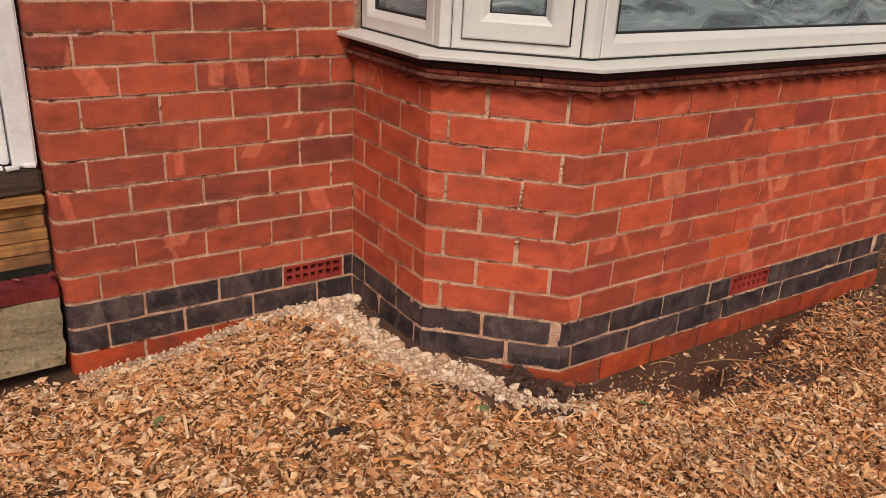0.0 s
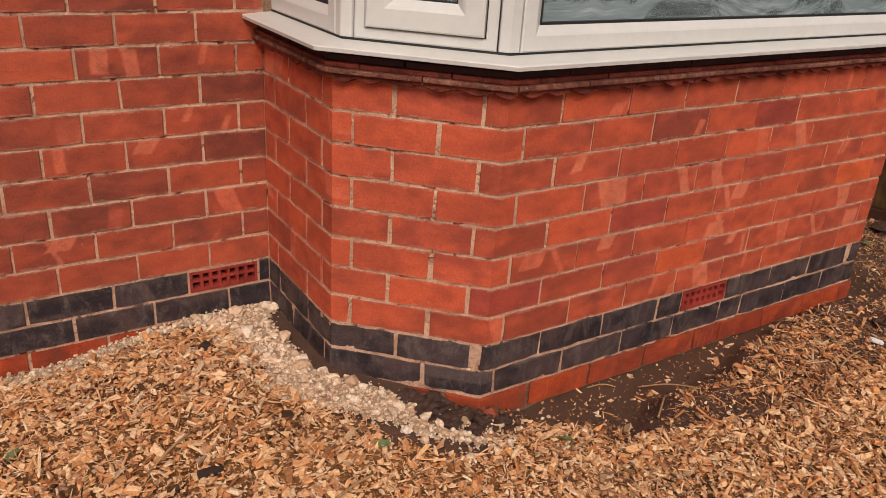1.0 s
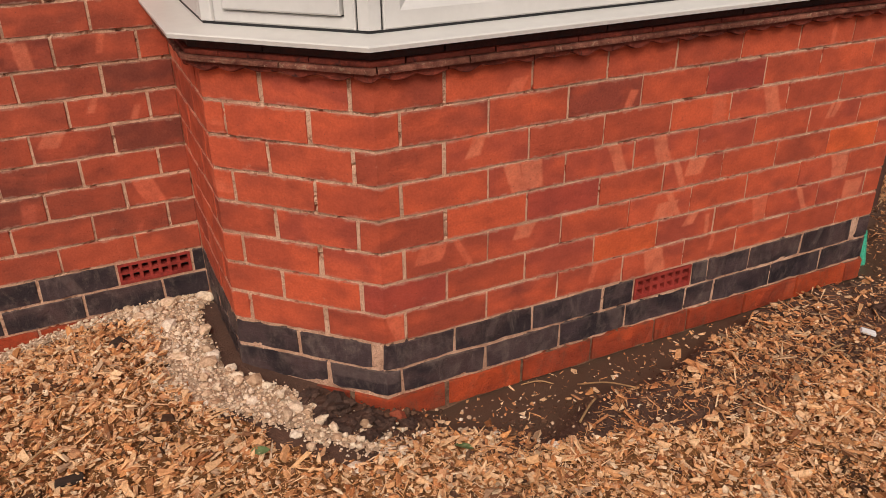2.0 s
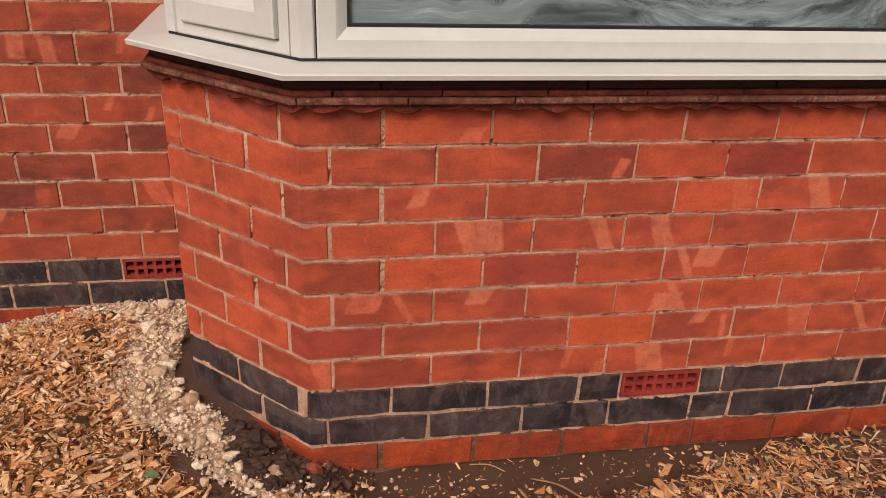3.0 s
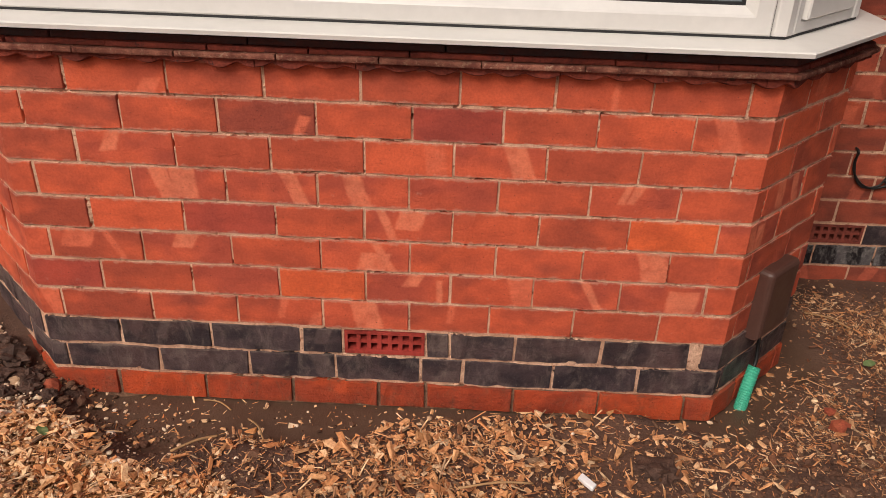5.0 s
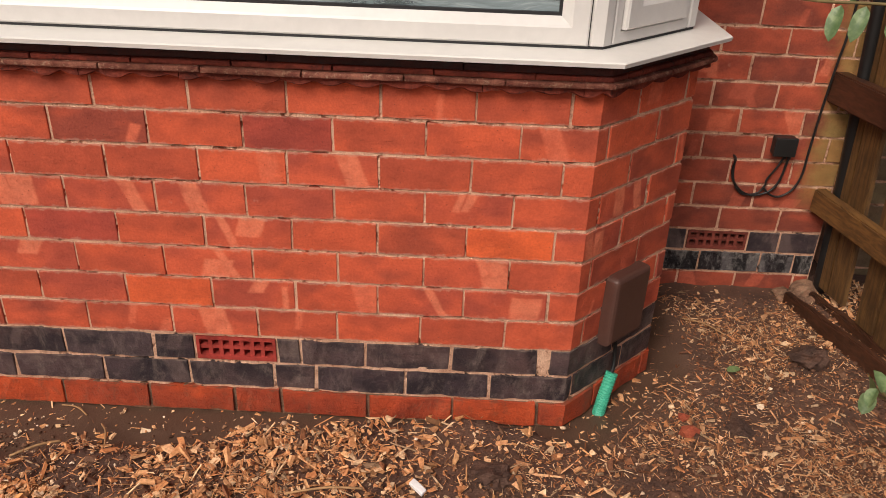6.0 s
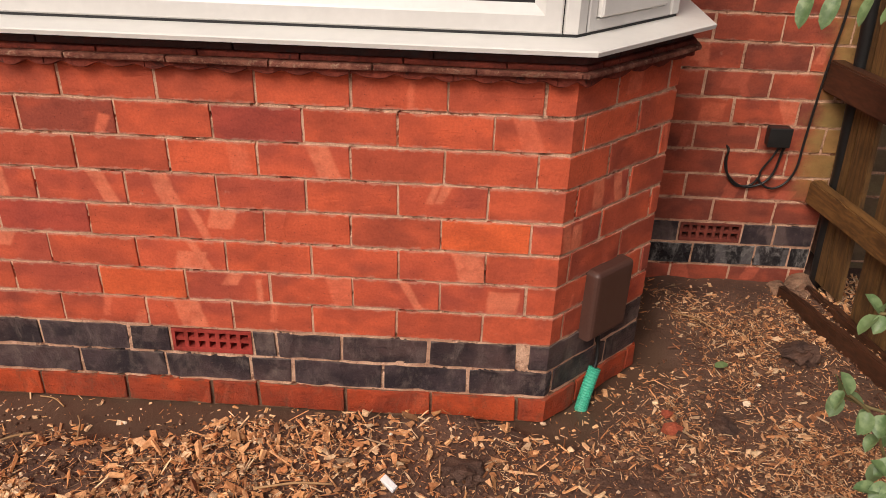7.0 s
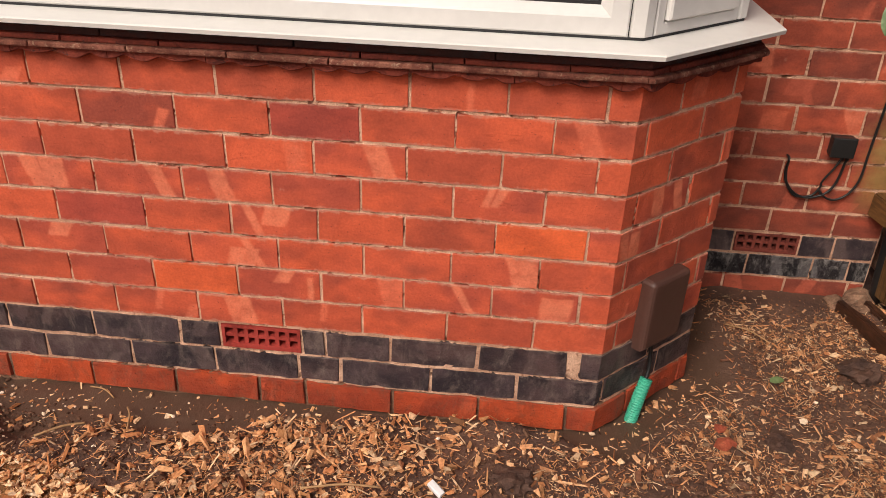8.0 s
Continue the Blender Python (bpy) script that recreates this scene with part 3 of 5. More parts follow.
gx, gy = axis(-2.4, 3.9, 0.025, 60.0), axis(-2.2, 1.2, 0.025, 60.0)
GX, GY = np.meshgrid(gx, gy)
GZ = height(np.clip(GX, -2.5, 4.0), np.clip(GY, -2.3, 1.3))
verts = np.stack([GX.ravel(), GY.ravel(), GZ.ravel()], 1)
w = len(gx)
faces = [(j * w + i, j * w + i + 1, (j + 1) * w + i + 1, (j + 1) * w + i) for j in range(len(gy) - 1) for i in range(w - 1)]
me = bpy.data.meshes.new("ground")
me.from_pydata(verts.tolist(), [], faces)
me.polygons.foreach_set("use_smooth", [True] * len(me.polygons))
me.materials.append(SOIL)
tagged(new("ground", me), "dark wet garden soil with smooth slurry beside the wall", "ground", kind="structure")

DUST = grainy("fine chip dust", (0.42, 0.20, 0.078), (0.19, 0.086, 0.036), 45.0, 0.95, 0.012, (0.50, 0.27, 0.11), 0.2)
LIME = grainy("pale crumbled mortar", (0.80, 0.59, 0.42), (0.56, 0.38, 0.25), 30.0, 0.95, 0.012, (0.80, 0.68, 0.52), 0.2)


def bed_patch(name, label, category, keep, mat, area, lift, limit=0.5):
    """A thin spread of fine stuff lying on the ground where keep() says so."""
    xs, ys = np.arange(area[0], area[1], 0.018), np.arange(area[2], area[3], 0.018)
    X, Y = np.meshgrid(xs, ys)
    K = keep(X, Y) * (bay_distance(X, Y) > 0.004)
    inside = (Y > 0) & (X > CX - CANT) & (X < RX + CANT_R) & (Y > np.maximum(0, np.maximum(CX - X, X - RX)))
    K[inside | (Y > BACK)] = 0
    Z = height(X, Y) + lift * smooth01((K - limit + 0.25) / 0.4) - 0.002 + 0.003 * fbm(X, Y, 77, 60.0, 2)
    w = len(xs)
    quads = [(j * w + i, j * w + i + 1, (j + 1) * w + i + 1, (j + 1) * w + i) for j in range(len(ys) - 1) for i in range(w - 1) if K[j, i] > limit - 0.2]
    me = bpy.data.meshes.new(name)
    me.from_pydata(np.stack([X.ravel(), Y.ravel(), Z.ravel()], 1).tolist(), [], quads)
    me.polygons.foreach_set("use_smooth", [True] * len(me.polygons))
    me.materials.append(mat)
    return tagged(new(name, me), label, category, kind="stuff")


# ---- walls: mortar cores ----
TOP = 2.93


def core(name, line, s0, s1, z0, z1, label, mat=MORTAR, out=-0.048, inner=-0.2):
    return thing(name, label, "wall", kind="structure", bm=strip_bm(line, s0, s1, out, inner, z0, z1), mat=mat)


def mortar_face(parent, line, z0, z1, holes=(), step=0.011, seed=0.0):
    """The pointing: an uneven, crumbling sheet between the bricks, open where air bricks sit."""
    far, flat, bulge = line.shifted(-0.020), line.shifted(-0.0003), line.shifted(0.0008)
    n, m = int(line.s[-1] / step), int((z1 - z0) / step)
    ss = sorted(set([line.s[-1] * i / n for i in range(n + 1)] + list(line.s)))
    zs = [z0 + (z1 - z0) * j / m for j in range(m + 1)]
    ways = [(line.at(s, flat), line.at(s, bulge), line.at(s, far)) for s in ss]
    pts = []
    for z in zs:
        for s, (q, up, deep) in zip(ss, ways):
            k = noise.noise((s * 22.0 + seed, z * 22.0, 0)) + 0.7 * noise.noise((s * 95.0, z * 95.0 + seed, 3.0))
            p = q.lerp(up, min(1.0, k * 1.2)) if k > 0 else q.lerp(deep, min(1.0, max(0.0, -k - 0.36) * 1.6))
            pts.append((p.x, p.y, z))
    w = len(ss)
    quads = [(j * w + i, j * w + i + 1, (j + 1) * w + i + 1, (j + 1) * w + i) for j in range(len(zs) - 1) for i in range(w - 1)
             if not any(a < (ss[i] + ss[i + 1]) / 2 < b and c < (zs[j] + zs[j + 1]) / 2 < d for a, b, c, d in holes)]
    me = bpy.data.meshes.new("pointing")
    me.from_pydata(pts, [], quads)
    me.materials.append(MORTAR)
    ob = new("pointing", me)
    ob.parent = parent
    return ob


wall_bay = core("wall_bay", BAY, 0, BAY.s[-1], 0.066, 0.985, "canted bay wall of red brick over blue brick courses", inner=-0.12)
wall_left = core("wall_left", Line(LEFT.p[:-1] + [Vector((CX - CANT + 0.05, BACK))]), 0, LEFT.s[-1] + 0.05, -0.3, TOP, "red brick house wall with pale kiln marks")
wall_right = core("wall_right", Line([(RX + CANT_R - 0.05, BACK), (2.862, BACK)]), 0, RIGHT.s[-1] + 0.05, -0.3, TOP, "red brick house wall beside the timber fence")
upper = core("wall_above_window", BAY, 0, BAY.s[-1], 2.26, TOP, "plain wall over the bay window", WALL_PLAIN, 0.0, -0.12)
OFF = LEFT.s[-1] - (CX - CANT)
mortar_face(wall_bay, BAY, 0.060, 0.986, [(BAY.s[2] - CX + 0.822, BAY.s[2] - CX + 1.042, 0.163, 0.240)], 0.0060)
mortar_face(wall_left, LEFT, -0.1, TOP, [(OFF - 0.614, OFF - 0.386, 0.163, 0.240)], 0.008, 5.0)
mortar_face(wall_right, RIGHT, -0.1, TOP, [(2.384 - RX - CANT_R, 2.598 - RX - CANT_R, 0.163, 0.240)], 0.008, 9.0)
part("footing_bed", strip_bm(BAY, 0, BAY.s[-1], 0.002, -0.12, -0.3, 0.0655), FOOTING, wall_bay, "muddy dark footing joints")

# closing walls of the room behind the window
thing("wall_room_back", "dim plaster wall behind the bay window", "wall", kind="structure", bm=box_bm((4.0, 0.1, 3.2), (0.9, 3.2, 1.4)), mat=ROOM)
thing("wall_room_side", "dim plaster wall beside the room", "wall", kind="structure", bm=box_bm((0.1, 2.2, 3.2), (-0.55, 2.1, 1.4)), mat=ROOM)
thing("wall_room_end", "dim plaster wall at the room's end", "wall", kind="structure", bm=box_bm((0.1, 2.2, 3.2), (2.75, 2.1, 1.4)), mat=ROOM)
thing("ceiling", "plain ceiling over the room and bay", "ceiling", kind="structure", bm=box_bm((4.4, 3.2, 0.12), (0.9, 1.65, TOP + 0.06)), mat=ROOM)
thing("floor", "dark boarded floor inside the room", "floor", kind="structure", bm=box_bm((3.2, 2.1, 0.1), (1.1, 2.1, 0.25)), mat=ROTTEN)

# ---- moulded cornice under the window sill ----
cornice = thing("cornice", "dark red moulded brick cornice with scalloped lower edge", "cornice")
LEN = BAY.s[-1]


def courses(name, out, z0, z1, mat, size, start, label=""):
    s = start
    while s < LEN:
        e = min(s + size, LEN)
        bm = strip_bm(BAY, max(s, 0) + 0.0015, e - 0.0015, out + RNG.uniform(-0.002, 0.002), -0.06, z0, z1, 0.004)
        for v in bm.verts:
            v.co += noise.noise_vector(v.co * 23.0) * 0.0022
        part(name, bm, mat, cornice, label)
        s = e


# the top two courses carry the sill's shade in their colour
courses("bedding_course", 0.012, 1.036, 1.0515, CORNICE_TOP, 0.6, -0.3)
courses("upper_moulding", 0.022, 1.018, 1.035, CORNICE_TOP, 0.45, -0.2, "upper moulding coloured dark for the sill's shade")
courses("thin_course", 0.030, 1.004, 1.017, CORNICE, 0.23, -0.1)
courses("string_course", 0.042, 0.990, 1.003, STRING, 0.23, -0.17, "worn projecting string course")


def scallop_bm(s0, s1):
    """A length of hanging fringe: flat runs with a rounded drop in the middle of each."""
    n = max(6, int((s1 - s0) / 0.006))
    bm = bmesh.new()
    outer, inner = BAY.shifted(0.030), BAY.shifted(0.0)
    cols = []
    for i in range(n + 1):
        s = s0 + (s1 - s0) * i / n
        t = ((s + 0.028 * noise.noise((s * 5.1, 0, 0))) / 0.083) % 1.0
        drop = 0.0150 * math.sin(math.pi * t) ** 1.3 * (0.72 + 0.75 * noise.noise((s * 8.0, 3.0, 0)))
        a, b = BAY.at(s, outer), BAY.at(s, inner)
        z = 0.9785 - drop + 0.002 * noise.noise((s * 40.0, 7.0, 0))
        cols.append([bm.verts.new(c) for c in ((a.x, a.y, 0.991), (a.x, a.y, z + 0.003), (a.x * 0.8 + b.x * 0.2, a.y * 0.8 + b.y * 0.2, z), (b.x, b.y, z), (b.x, b.y, 0.991))])
    for c, d in zip(cols, cols[1:]):
        for k in range(5):
            bm.faces.new((c[k], d[k], d[(k + 1) % 5], c[(k + 1) % 5]))
    bm.faces.new(cols[0])
    bm.faces.new(cols[-1][::-1])
    return bm


s = 0.0
while s < LEN - 0.05:
    e = min(s + 0.231, LEN)
    part("scalloped_fringe", scallop_bm(s + 0.001, e - 0.001), CORNICE, cornice)
    s = e

# ---- window: sill, posts, frames, panes ----
sill = thing("window_sill", "white plastic sill projecting over the brick bay", "window sill", kind="structure")
FRAME = BAY.shifted(-0.028)


def sill_piece(i):
    """One length of the sill over stretch i of the bay, mitred to its neighbours."""
    prof = [(0.066, 1.0475), (0.068, 1.0575), (0.064, 1.0605), (-0.05, 1.0675), (-0.09, 1.0675), (-0.09, 1.052), (0.050, 1.052), (0.050, 1.0475)]
    bm = bmesh.new()
    lines = [BAY.shifted(o) for o, _ in prof]
    a = [bm.verts.new((q.p[i].x, q.p[i].y, z)) for q, (_, z) in zip(lines, prof)]
    b = [bm.verts.new((q.p[i + 1].x, q.p[i + 1].y, z)) for q, (_, z) in zip(lines, prof)]
    k = len(prof)
    for j in range(k):
        bm.faces.new((a[j], b[j], b[(j + 1) % k], a[(j + 1) % k]))
    bm.faces.new(a)
    bm.faces.new(b[::-1])
    return bm


for i in range(5):
    part("sill_length", sill_piece(i), UPVC_SILL, sill)


def ring_bm(w, h, prof):
    """A mitred rectangular frame: (inset from the edge, distance outwards) in order round the profile."""
    bm = bmesh.new()
    loops = [[bm.verts.new(c) for c in ((i, n, i), (w - i, n, i), (w - i, n, h - i), (i, n, h - i))] for i, n in prof]
    for a, b in zip(loops, loops[1:]):
        for k in range(4):
            bm.faces.new((a[k], a[(k + 1) % 4], b[(k + 1) % 4], b[k]))
    return bm


WIN_Z, WIN_H = 1.072, 1.186
thing("sill_seal", "thin black seal between sill and window frames", "seal", kind="structure", bm=strip_bm(FRAME, 0, FRAME.s[-1], 0.001, -0.05, 1.0665, 1.0722), mat=GASKET)


def window_unit(k, i, casement, label):
    a, b = FRAME.p[i], FRAME.p[i + 1]
    d = (b - a).normalized()
    gap0 = 0.0340 if i > 0 else 0.004
    gap1 = 0.0340 if i < 4 else 0.004
    width = (b - a).length - gap0 - gap1
    ob = new("window_%d" % k)
    o = a + d * gap0
    # local x runs along the stretch, y outwards, z up
    ob.matrix_world = Matrix.Translation((o.x, o.y, WIN_Z)) @ Matrix.Rotation(math.atan2(d.y, d.x), 4, "Z")
    tagged(ob, label, "window", kind="structure")
    f = -1.0

    def ring(prof):
        return ring_bm(width, WIN_H, [(q, f * n) for q, n in prof])

    if casement:
        part("outer_frame", ring([(0, -0.06), (0, 0.0), (0.004, 0.003), (0.026, 0.003), (0.028, 0), (0.028, -0.05)]), UPVC, ob)
        part("gasket", ring([(0.026, -0.012), (0.036, -0.012), (0.036, -0.02)]), GASKET, ob, "black rubber seal")
        holder = part("sash", ring([(0.0325, -0.03), (0.0325, 0.012), (0.037, 0.016), (0.082, 0.016), (0.090, 0.012), (0.106, -0.006), (0.106, -0.03)]), UPVC, ob)
        inset, deep = 0.104, -0.02
    else:
        holder = part("outer_frame", ring([(0, -0.06), (0, 0.0), (0.004, 0.003), (0.040, 0.003), (0.046, 0.0), (0.064, -0.014), (0.066, -0.04)]), UPVC, ob)
        inset, deep = 0.065, -0.028
    part("glazing_gasket", ring([(inset - 0.002, deep + 0.014), (inset + 0.006, deep + 0.014), (inset + 0.006, deep - 0.004)]), GASKET, holder, "black rubber seal")
    pane = part("pane", box_bm((width - 2 * inset, 0.006, WIN_H - 2 * inset), (width / 2, f * deep, WIN_H / 2)), GLASS, holder, "glass daubed with streaky whitewash")
    pane.visible_shadow = False
    return ob


window_unit(1, 0, False, "white plastic side window of the bay with whitened glass")
window_unit(2, 1, True, "white plastic opening casement in the splayed side")
window_unit(3, 2, False, "wide white plastic fixed window with whitened glass")
window_unit(4, 3, True, "white plastic opening casement beside the fence side")
window_unit(5, 4, False, "white plastic narrow return window by the wall")
for k, c in enumerate(FRAME.s[1:5]):
    post = thing("window_post", "white plastic corner post of the bay window", "window post", kind="structure", bm=strip_bm(FRAME, c - 0.0285, c + 0.0285, 0.004, -0.06, WIN_Z + 0.001, WIN_Z + WIN_H, 0.003), mat=UPVC)
for c in FRAME.s[1:5]:
    thing("post_seal", "black seal beside the white corner post", "seal", kind="structure", bm=strip_bm(FRAME, c - 0.036, c + 0.036, -0.006, -0.05, WIN_Z + 0.002, WIN_Z + WIN_H - 0.002), mat=GASKET)
thing("window_head", "white plastic head rail over the bay window", "window head", kind="structure", bm=strip_bm(FRAME, 0, FRAME.s[-1], 0.01, -0.07, WIN_Z + WIN_H + 0.001, 2.262), mat=UPVC)


# ---- air bricks ----
def air_brick(line, s0, s1, z0, z1, group, label, clay=TERRA):
    """Terracotta grating set in the wall: rim, two rows of square holes, black plate behind for their shade."""
    mid = line.at((s0 + s1) / 2)
    ob = thing("air_brick", label, "air brick", (mid.x, mid.y, (z0 + z1) / 2), group=group)
    w, h, cols, rows = s1 - s0 - 0.008, z1 - z0 - 0.014, 7, 2
    # solid black backing: the cavity's shade is put into its colour
    part("shade_plate", box_bm((w - 0.01, 0.004, h - 0.006), (0, 0.040, 0)), GASKET, ob, "black plate giving the shade behind the grating")
    bm = bmesh.new()

    def bar(sx, sz, x, z, y0=-0.004, dy=0.036):
        bmesh.ops.create_cube(bm, size=1.0, matrix=Matrix.Translation((x, y0 + dy / 2, z)) @ Matrix.Diagonal((sx, dy, sz, 1)))

    rim = 0.009
    bar(w, rim, 0, h / 2 - rim / 2)
    bar(w, rim * 1.4, 0, -h / 2 + rim * 0.7)
    bar(rim, h - 2.4 * rim, -w / 2 + rim / 2, 0.2 * rim)
    bar(rim, h - 2.4 * rim, w / 2 - rim / 2, 0.2 * rim)
    part("rim", bm, clay, ob)
    lo, hi = -h / 2 + rim * 1.4, h / 2 - rim
    for c in range(1, cols):
        bm = bmesh.new()
        bar(0.0115, hi - lo, -w / 2 + rim + (w - 2 * rim) * c / cols, (lo + hi) / 2, 0.0, 0.03)
        part("mullion", bm, clay, ob)
    bm = bmesh.new()
    bar(w - 2 * rim, 0.0105, 0, (lo + hi) / 2, 0.001, 0.028)
    part("crossbar", bm, clay, ob)
    return ob


s2 = BAY.s[2]
air_brick(BAY, s2 - CX + 0.817, s2 - CX + 1.047, bed(9), bed(8), "air bricks", "red terracotta air brick in the bay's blue course")
off = OFF
air_brick(LEFT, off - 0.619, off - 0.381, bed(9), bed(8), "air bricks", "red terracotta air brick in the wall's blue course")
air_brick(RIGHT, 2.379 - RX - CANT_R, 2.603 - RX - CANT_R, bed(9), bed(8), "air bricks", "dull red terracotta air brick near the fence", TERRA_DULL)

# ---- front-door side: reveal, frame, timber, concrete step ----
door_frame = thing("door_frame", "flaking white painted timber door frame", "door frame", kind="structure")
part("post", rough_up(beam((-1.383, 0.945, 0.68), (-1.383, 0.945, 2.3), 0.066, 0.10, 0.006), 0.003, 30.0), WHITE_PAINT, door_frame)
part("bead", beam((-1.434, 0.955, 0.685), (-1.434, 0.955, 2.3), 0.026, 0.05, 0.004), WHITE_PAINT, door_frame)
part("side_panel", box_bm((0.5, 0.03, 1.6), (-1.700, 0.975, 1.50), bevel=0.004), plain("grey glazed panel", (0.36, 0.40, 0.40), 0.3), door_frame, "dull grey panel")
old_sill = thing("rotten_sill", "rotten dark timber door sill with flaked paint", "sill")
part("timber", rough_up(beam((-2.2, 0.94, 0.640), (-1.348, 0.94, 0.640), 0.13, 0.075, 0.008, 20), 0.006, 25.0), ROTTEN, old_sill)
for k in range(16):
    x = -1.37 - 0.04 * k - RNG.random() * 0.02
    part("paint_flake", rough_up(box_bm((0.035, 0.02, 0.010), (x, 0.885 + RNG.random() * 0.02, 0.684 + RNG.random() * 0.004), Matrix.Rotation(RNG.random() * 0.6 - 0.3, 3, "Z"), 0.003), 0.004, 60.0), WHITE_PAINT, old_sill, "flake of white paint")
boards = thing("timber_boarding", "stacked pine boards closing the gap under the door sill", "boarding")
part("ledge", beam((-2.2, 0.885, 0.587), (-1.350, 0.885, 0.587), 0.07, 0.022, 0.003, 12), PINE, boards)
for k in range(5):
    z = 0.556 - 0.041 * k
    part("board", beam((-2.2, 0.900 + RNG.uniform(-0.003, 0.003), z), (-1.352 - RNG.uniform(0, 0.006), 0.900 + RNG.uniform(-0.003, 0.003), z), 0.03, 0.0395, 0.003, 12), PINE, boards)
red_strip = thing("red_tile_strip", "broken red painted strip with debris on the step", "threshold")
RED_STRIP = plain("faded red paint", (0.22, 0.025, 0.022), 0.5, 0.5, 0.003, 40.0, 0.4)
part("strip", rough_up(beam((-2.2, 0.868, 0.318), (-1.350, 0.868, 0.305), 0.10, 0.05, 0.006, 20), 0.006, 18.0), RED_STRIP, red_strip)
for k in range(14):
    x = -1.36 - RNG.random() * 0.5
    mat = (RED_STRIP, WHITE_PAINT, CLOD, GREEN_PIPE)[RNG.choice((0, 0, 1, 2, 2, 3))]
    part("fragment", rough_up(box_bm((0.022, 0.014, 0.008), (x, 0.83 + RNG.random() * 0.06, 0.338 + RNG.random() * 0.01), Euler((RNG.random(), RNG.random(), RNG.random() * 3)).to_matrix(), 0.002), 0.003, 90.0), mat, red_strip)
bm = box_bm((1.1, 0.42, 0.23), (0, 0, 0))
bmesh.ops.subdivide_edges(bm, edges=bm.edges[:], cuts=14, use_grid_fill=True)
rough_up(bm, 0.012, 8.0)
rough_up(bm, 0.006, 32.0)
step = thing("concrete_step", "worn old concrete doorstep with crumbling lower edge", "step", (-1.903, 1.035, 0.163), bm=bm, mat=CONCRETE)

# ---- things fixed to the walls on the fence side ----
rot = Matrix.Rotation(radians(45), 3, "Z")
cover = thing("cable_cover", "brown plastic cable entry cover on the splayed brickwork", "cable cover", (2.006, 0.136, 0.222))
bm = box_bm((0.165, 0.066, 0.215), (0, -0.002, 0.1075))
front = [e for e in bm.edges if abs(e.verts[0].co.y + 0.035) < 1e-4 and abs(e.verts[1].co.y + 0.035) < 1e-4 or abs(e.verts[0].co.z - 0.215) < 1e-4 and abs(e.verts[1].co.z - 0.215) < 1e-4 or abs(e.verts[0].co.x - e.verts[1].co.x) < 1e-4 and abs(e.verts[0].co.y - e.verts[1].co.y) < 1e-4]
bmesh.ops.bevel(bm, geom=front, offset=0.018, segments=4, affect="EDGES", profile=0.55)
bm.transform(Matrix.Translation((0, 0, 0)) @ (Matrix.Rotation(radians(45), 4, "Z") @ Matrix.Rotation(radians(1), 4, "Y")))
part("shell", bm, BROWN_PLASTIC, cover)
bm = box_bm((0.12, 0.02, 0.02), (0, 0.01, 0.006), bevel=0.003)
bm.transform(Matrix.Rotation(radians(45), 4, "Z"))
part("cable_slot", bm, BLACK, cover, "dark open underside")

conduit = thing("conduit", "green ribbed plastic conduit rising from the mud", "conduit", (1.985, 0.075, -0.02))
part("ribbed_sleeve", tube([(-0.012, -0.012, -0.03), (-0.006, -0.004, 0.01), (0.006, 0.014, 0.060), (0.025, 0.040, 0.118)], 0.0185, 14, 16, 0.055), GREEN_PIPE, conduit)
part("cable", tube([(0.018, 0.034, 0.10), (0.029, 0.050, 0.14), (0.028, 0.062, 0.19), (0.024, 0.066, 0.25)], 0.006, 8, 4), BLACK, conduit, "black cable")

jbox = thing("junction_box", "small black plastic junction box on the brick wall", "junction box", (2.642, BACK - 0.002, 0.584))
part("body", box_bm((0.072, 0.036, 0.064), (0, -0.018, 0), bevel=0.006), BLACK, jbox)
part("lid", box_bm((0.076, 0.010, 0.068), (0, -0.040, 0), bevel=0.004), BLACK, jbox)
part("gland", tube([(0.012, -0.020, -0.030), (0.012, -0.020, -0.048)], 0.0065, 10, 2), BLACK, jbox)
part("gland", tube([(0.028, -0.020, -0.030), (0.028, -0.020, -0.048)], 0.0065, 10, 2), BLACK, jbox)


def cable(label, pts, r=0.0052):
    c = thing("cable", label, "cable", group="wall cables", bm=tube(pts, r, 8, 7), mat=BLACK)
    return c


W = BACK - 0.016
cable("black cable looping from a wall hole to the junction box", [(2.487, BACK + 0.02, 0.532), (2.487, W - 0.012, 0.530), (2.488, W, 0.485), (2.502, W, 0.440), (2.540, W, 0.402), (2.585, W, 0.392), (2.635, W, 0.412), (2.660, W, 0.455), (2.670, W - 0.004, 0.540)], 0.0042)
cable("black cable looping under the junction box", [(2.654, W - 0.004, 0.540), (2.636, W - 0.006, 0.500), (2.615, W, 0.455), (2.612, W, 0.430), (2.590, W, 0.400), (2.540, W, 0.395), (2.507, W, 0.430), (2.492, W, 0.480), (2.490, W, 0.525), (2.491, BACK + 0.02, 0.533)], 0.0036)
cable("black cable rising up the wall beside the fence", [(2.607, W, 0.425), (2.640, W, 0.396), (2.675, W, 0.392), (2.712, W, 0.420), (2.732, W, 0.475), (2.735, W, 0.560), (2.741, W, 0.70), (2.752, W, 0.86), (2.764, W, 1.02), (2.76, W, 1.4), (2.76, W, 2.0), (2.76, W, 2.9)], 0.004)

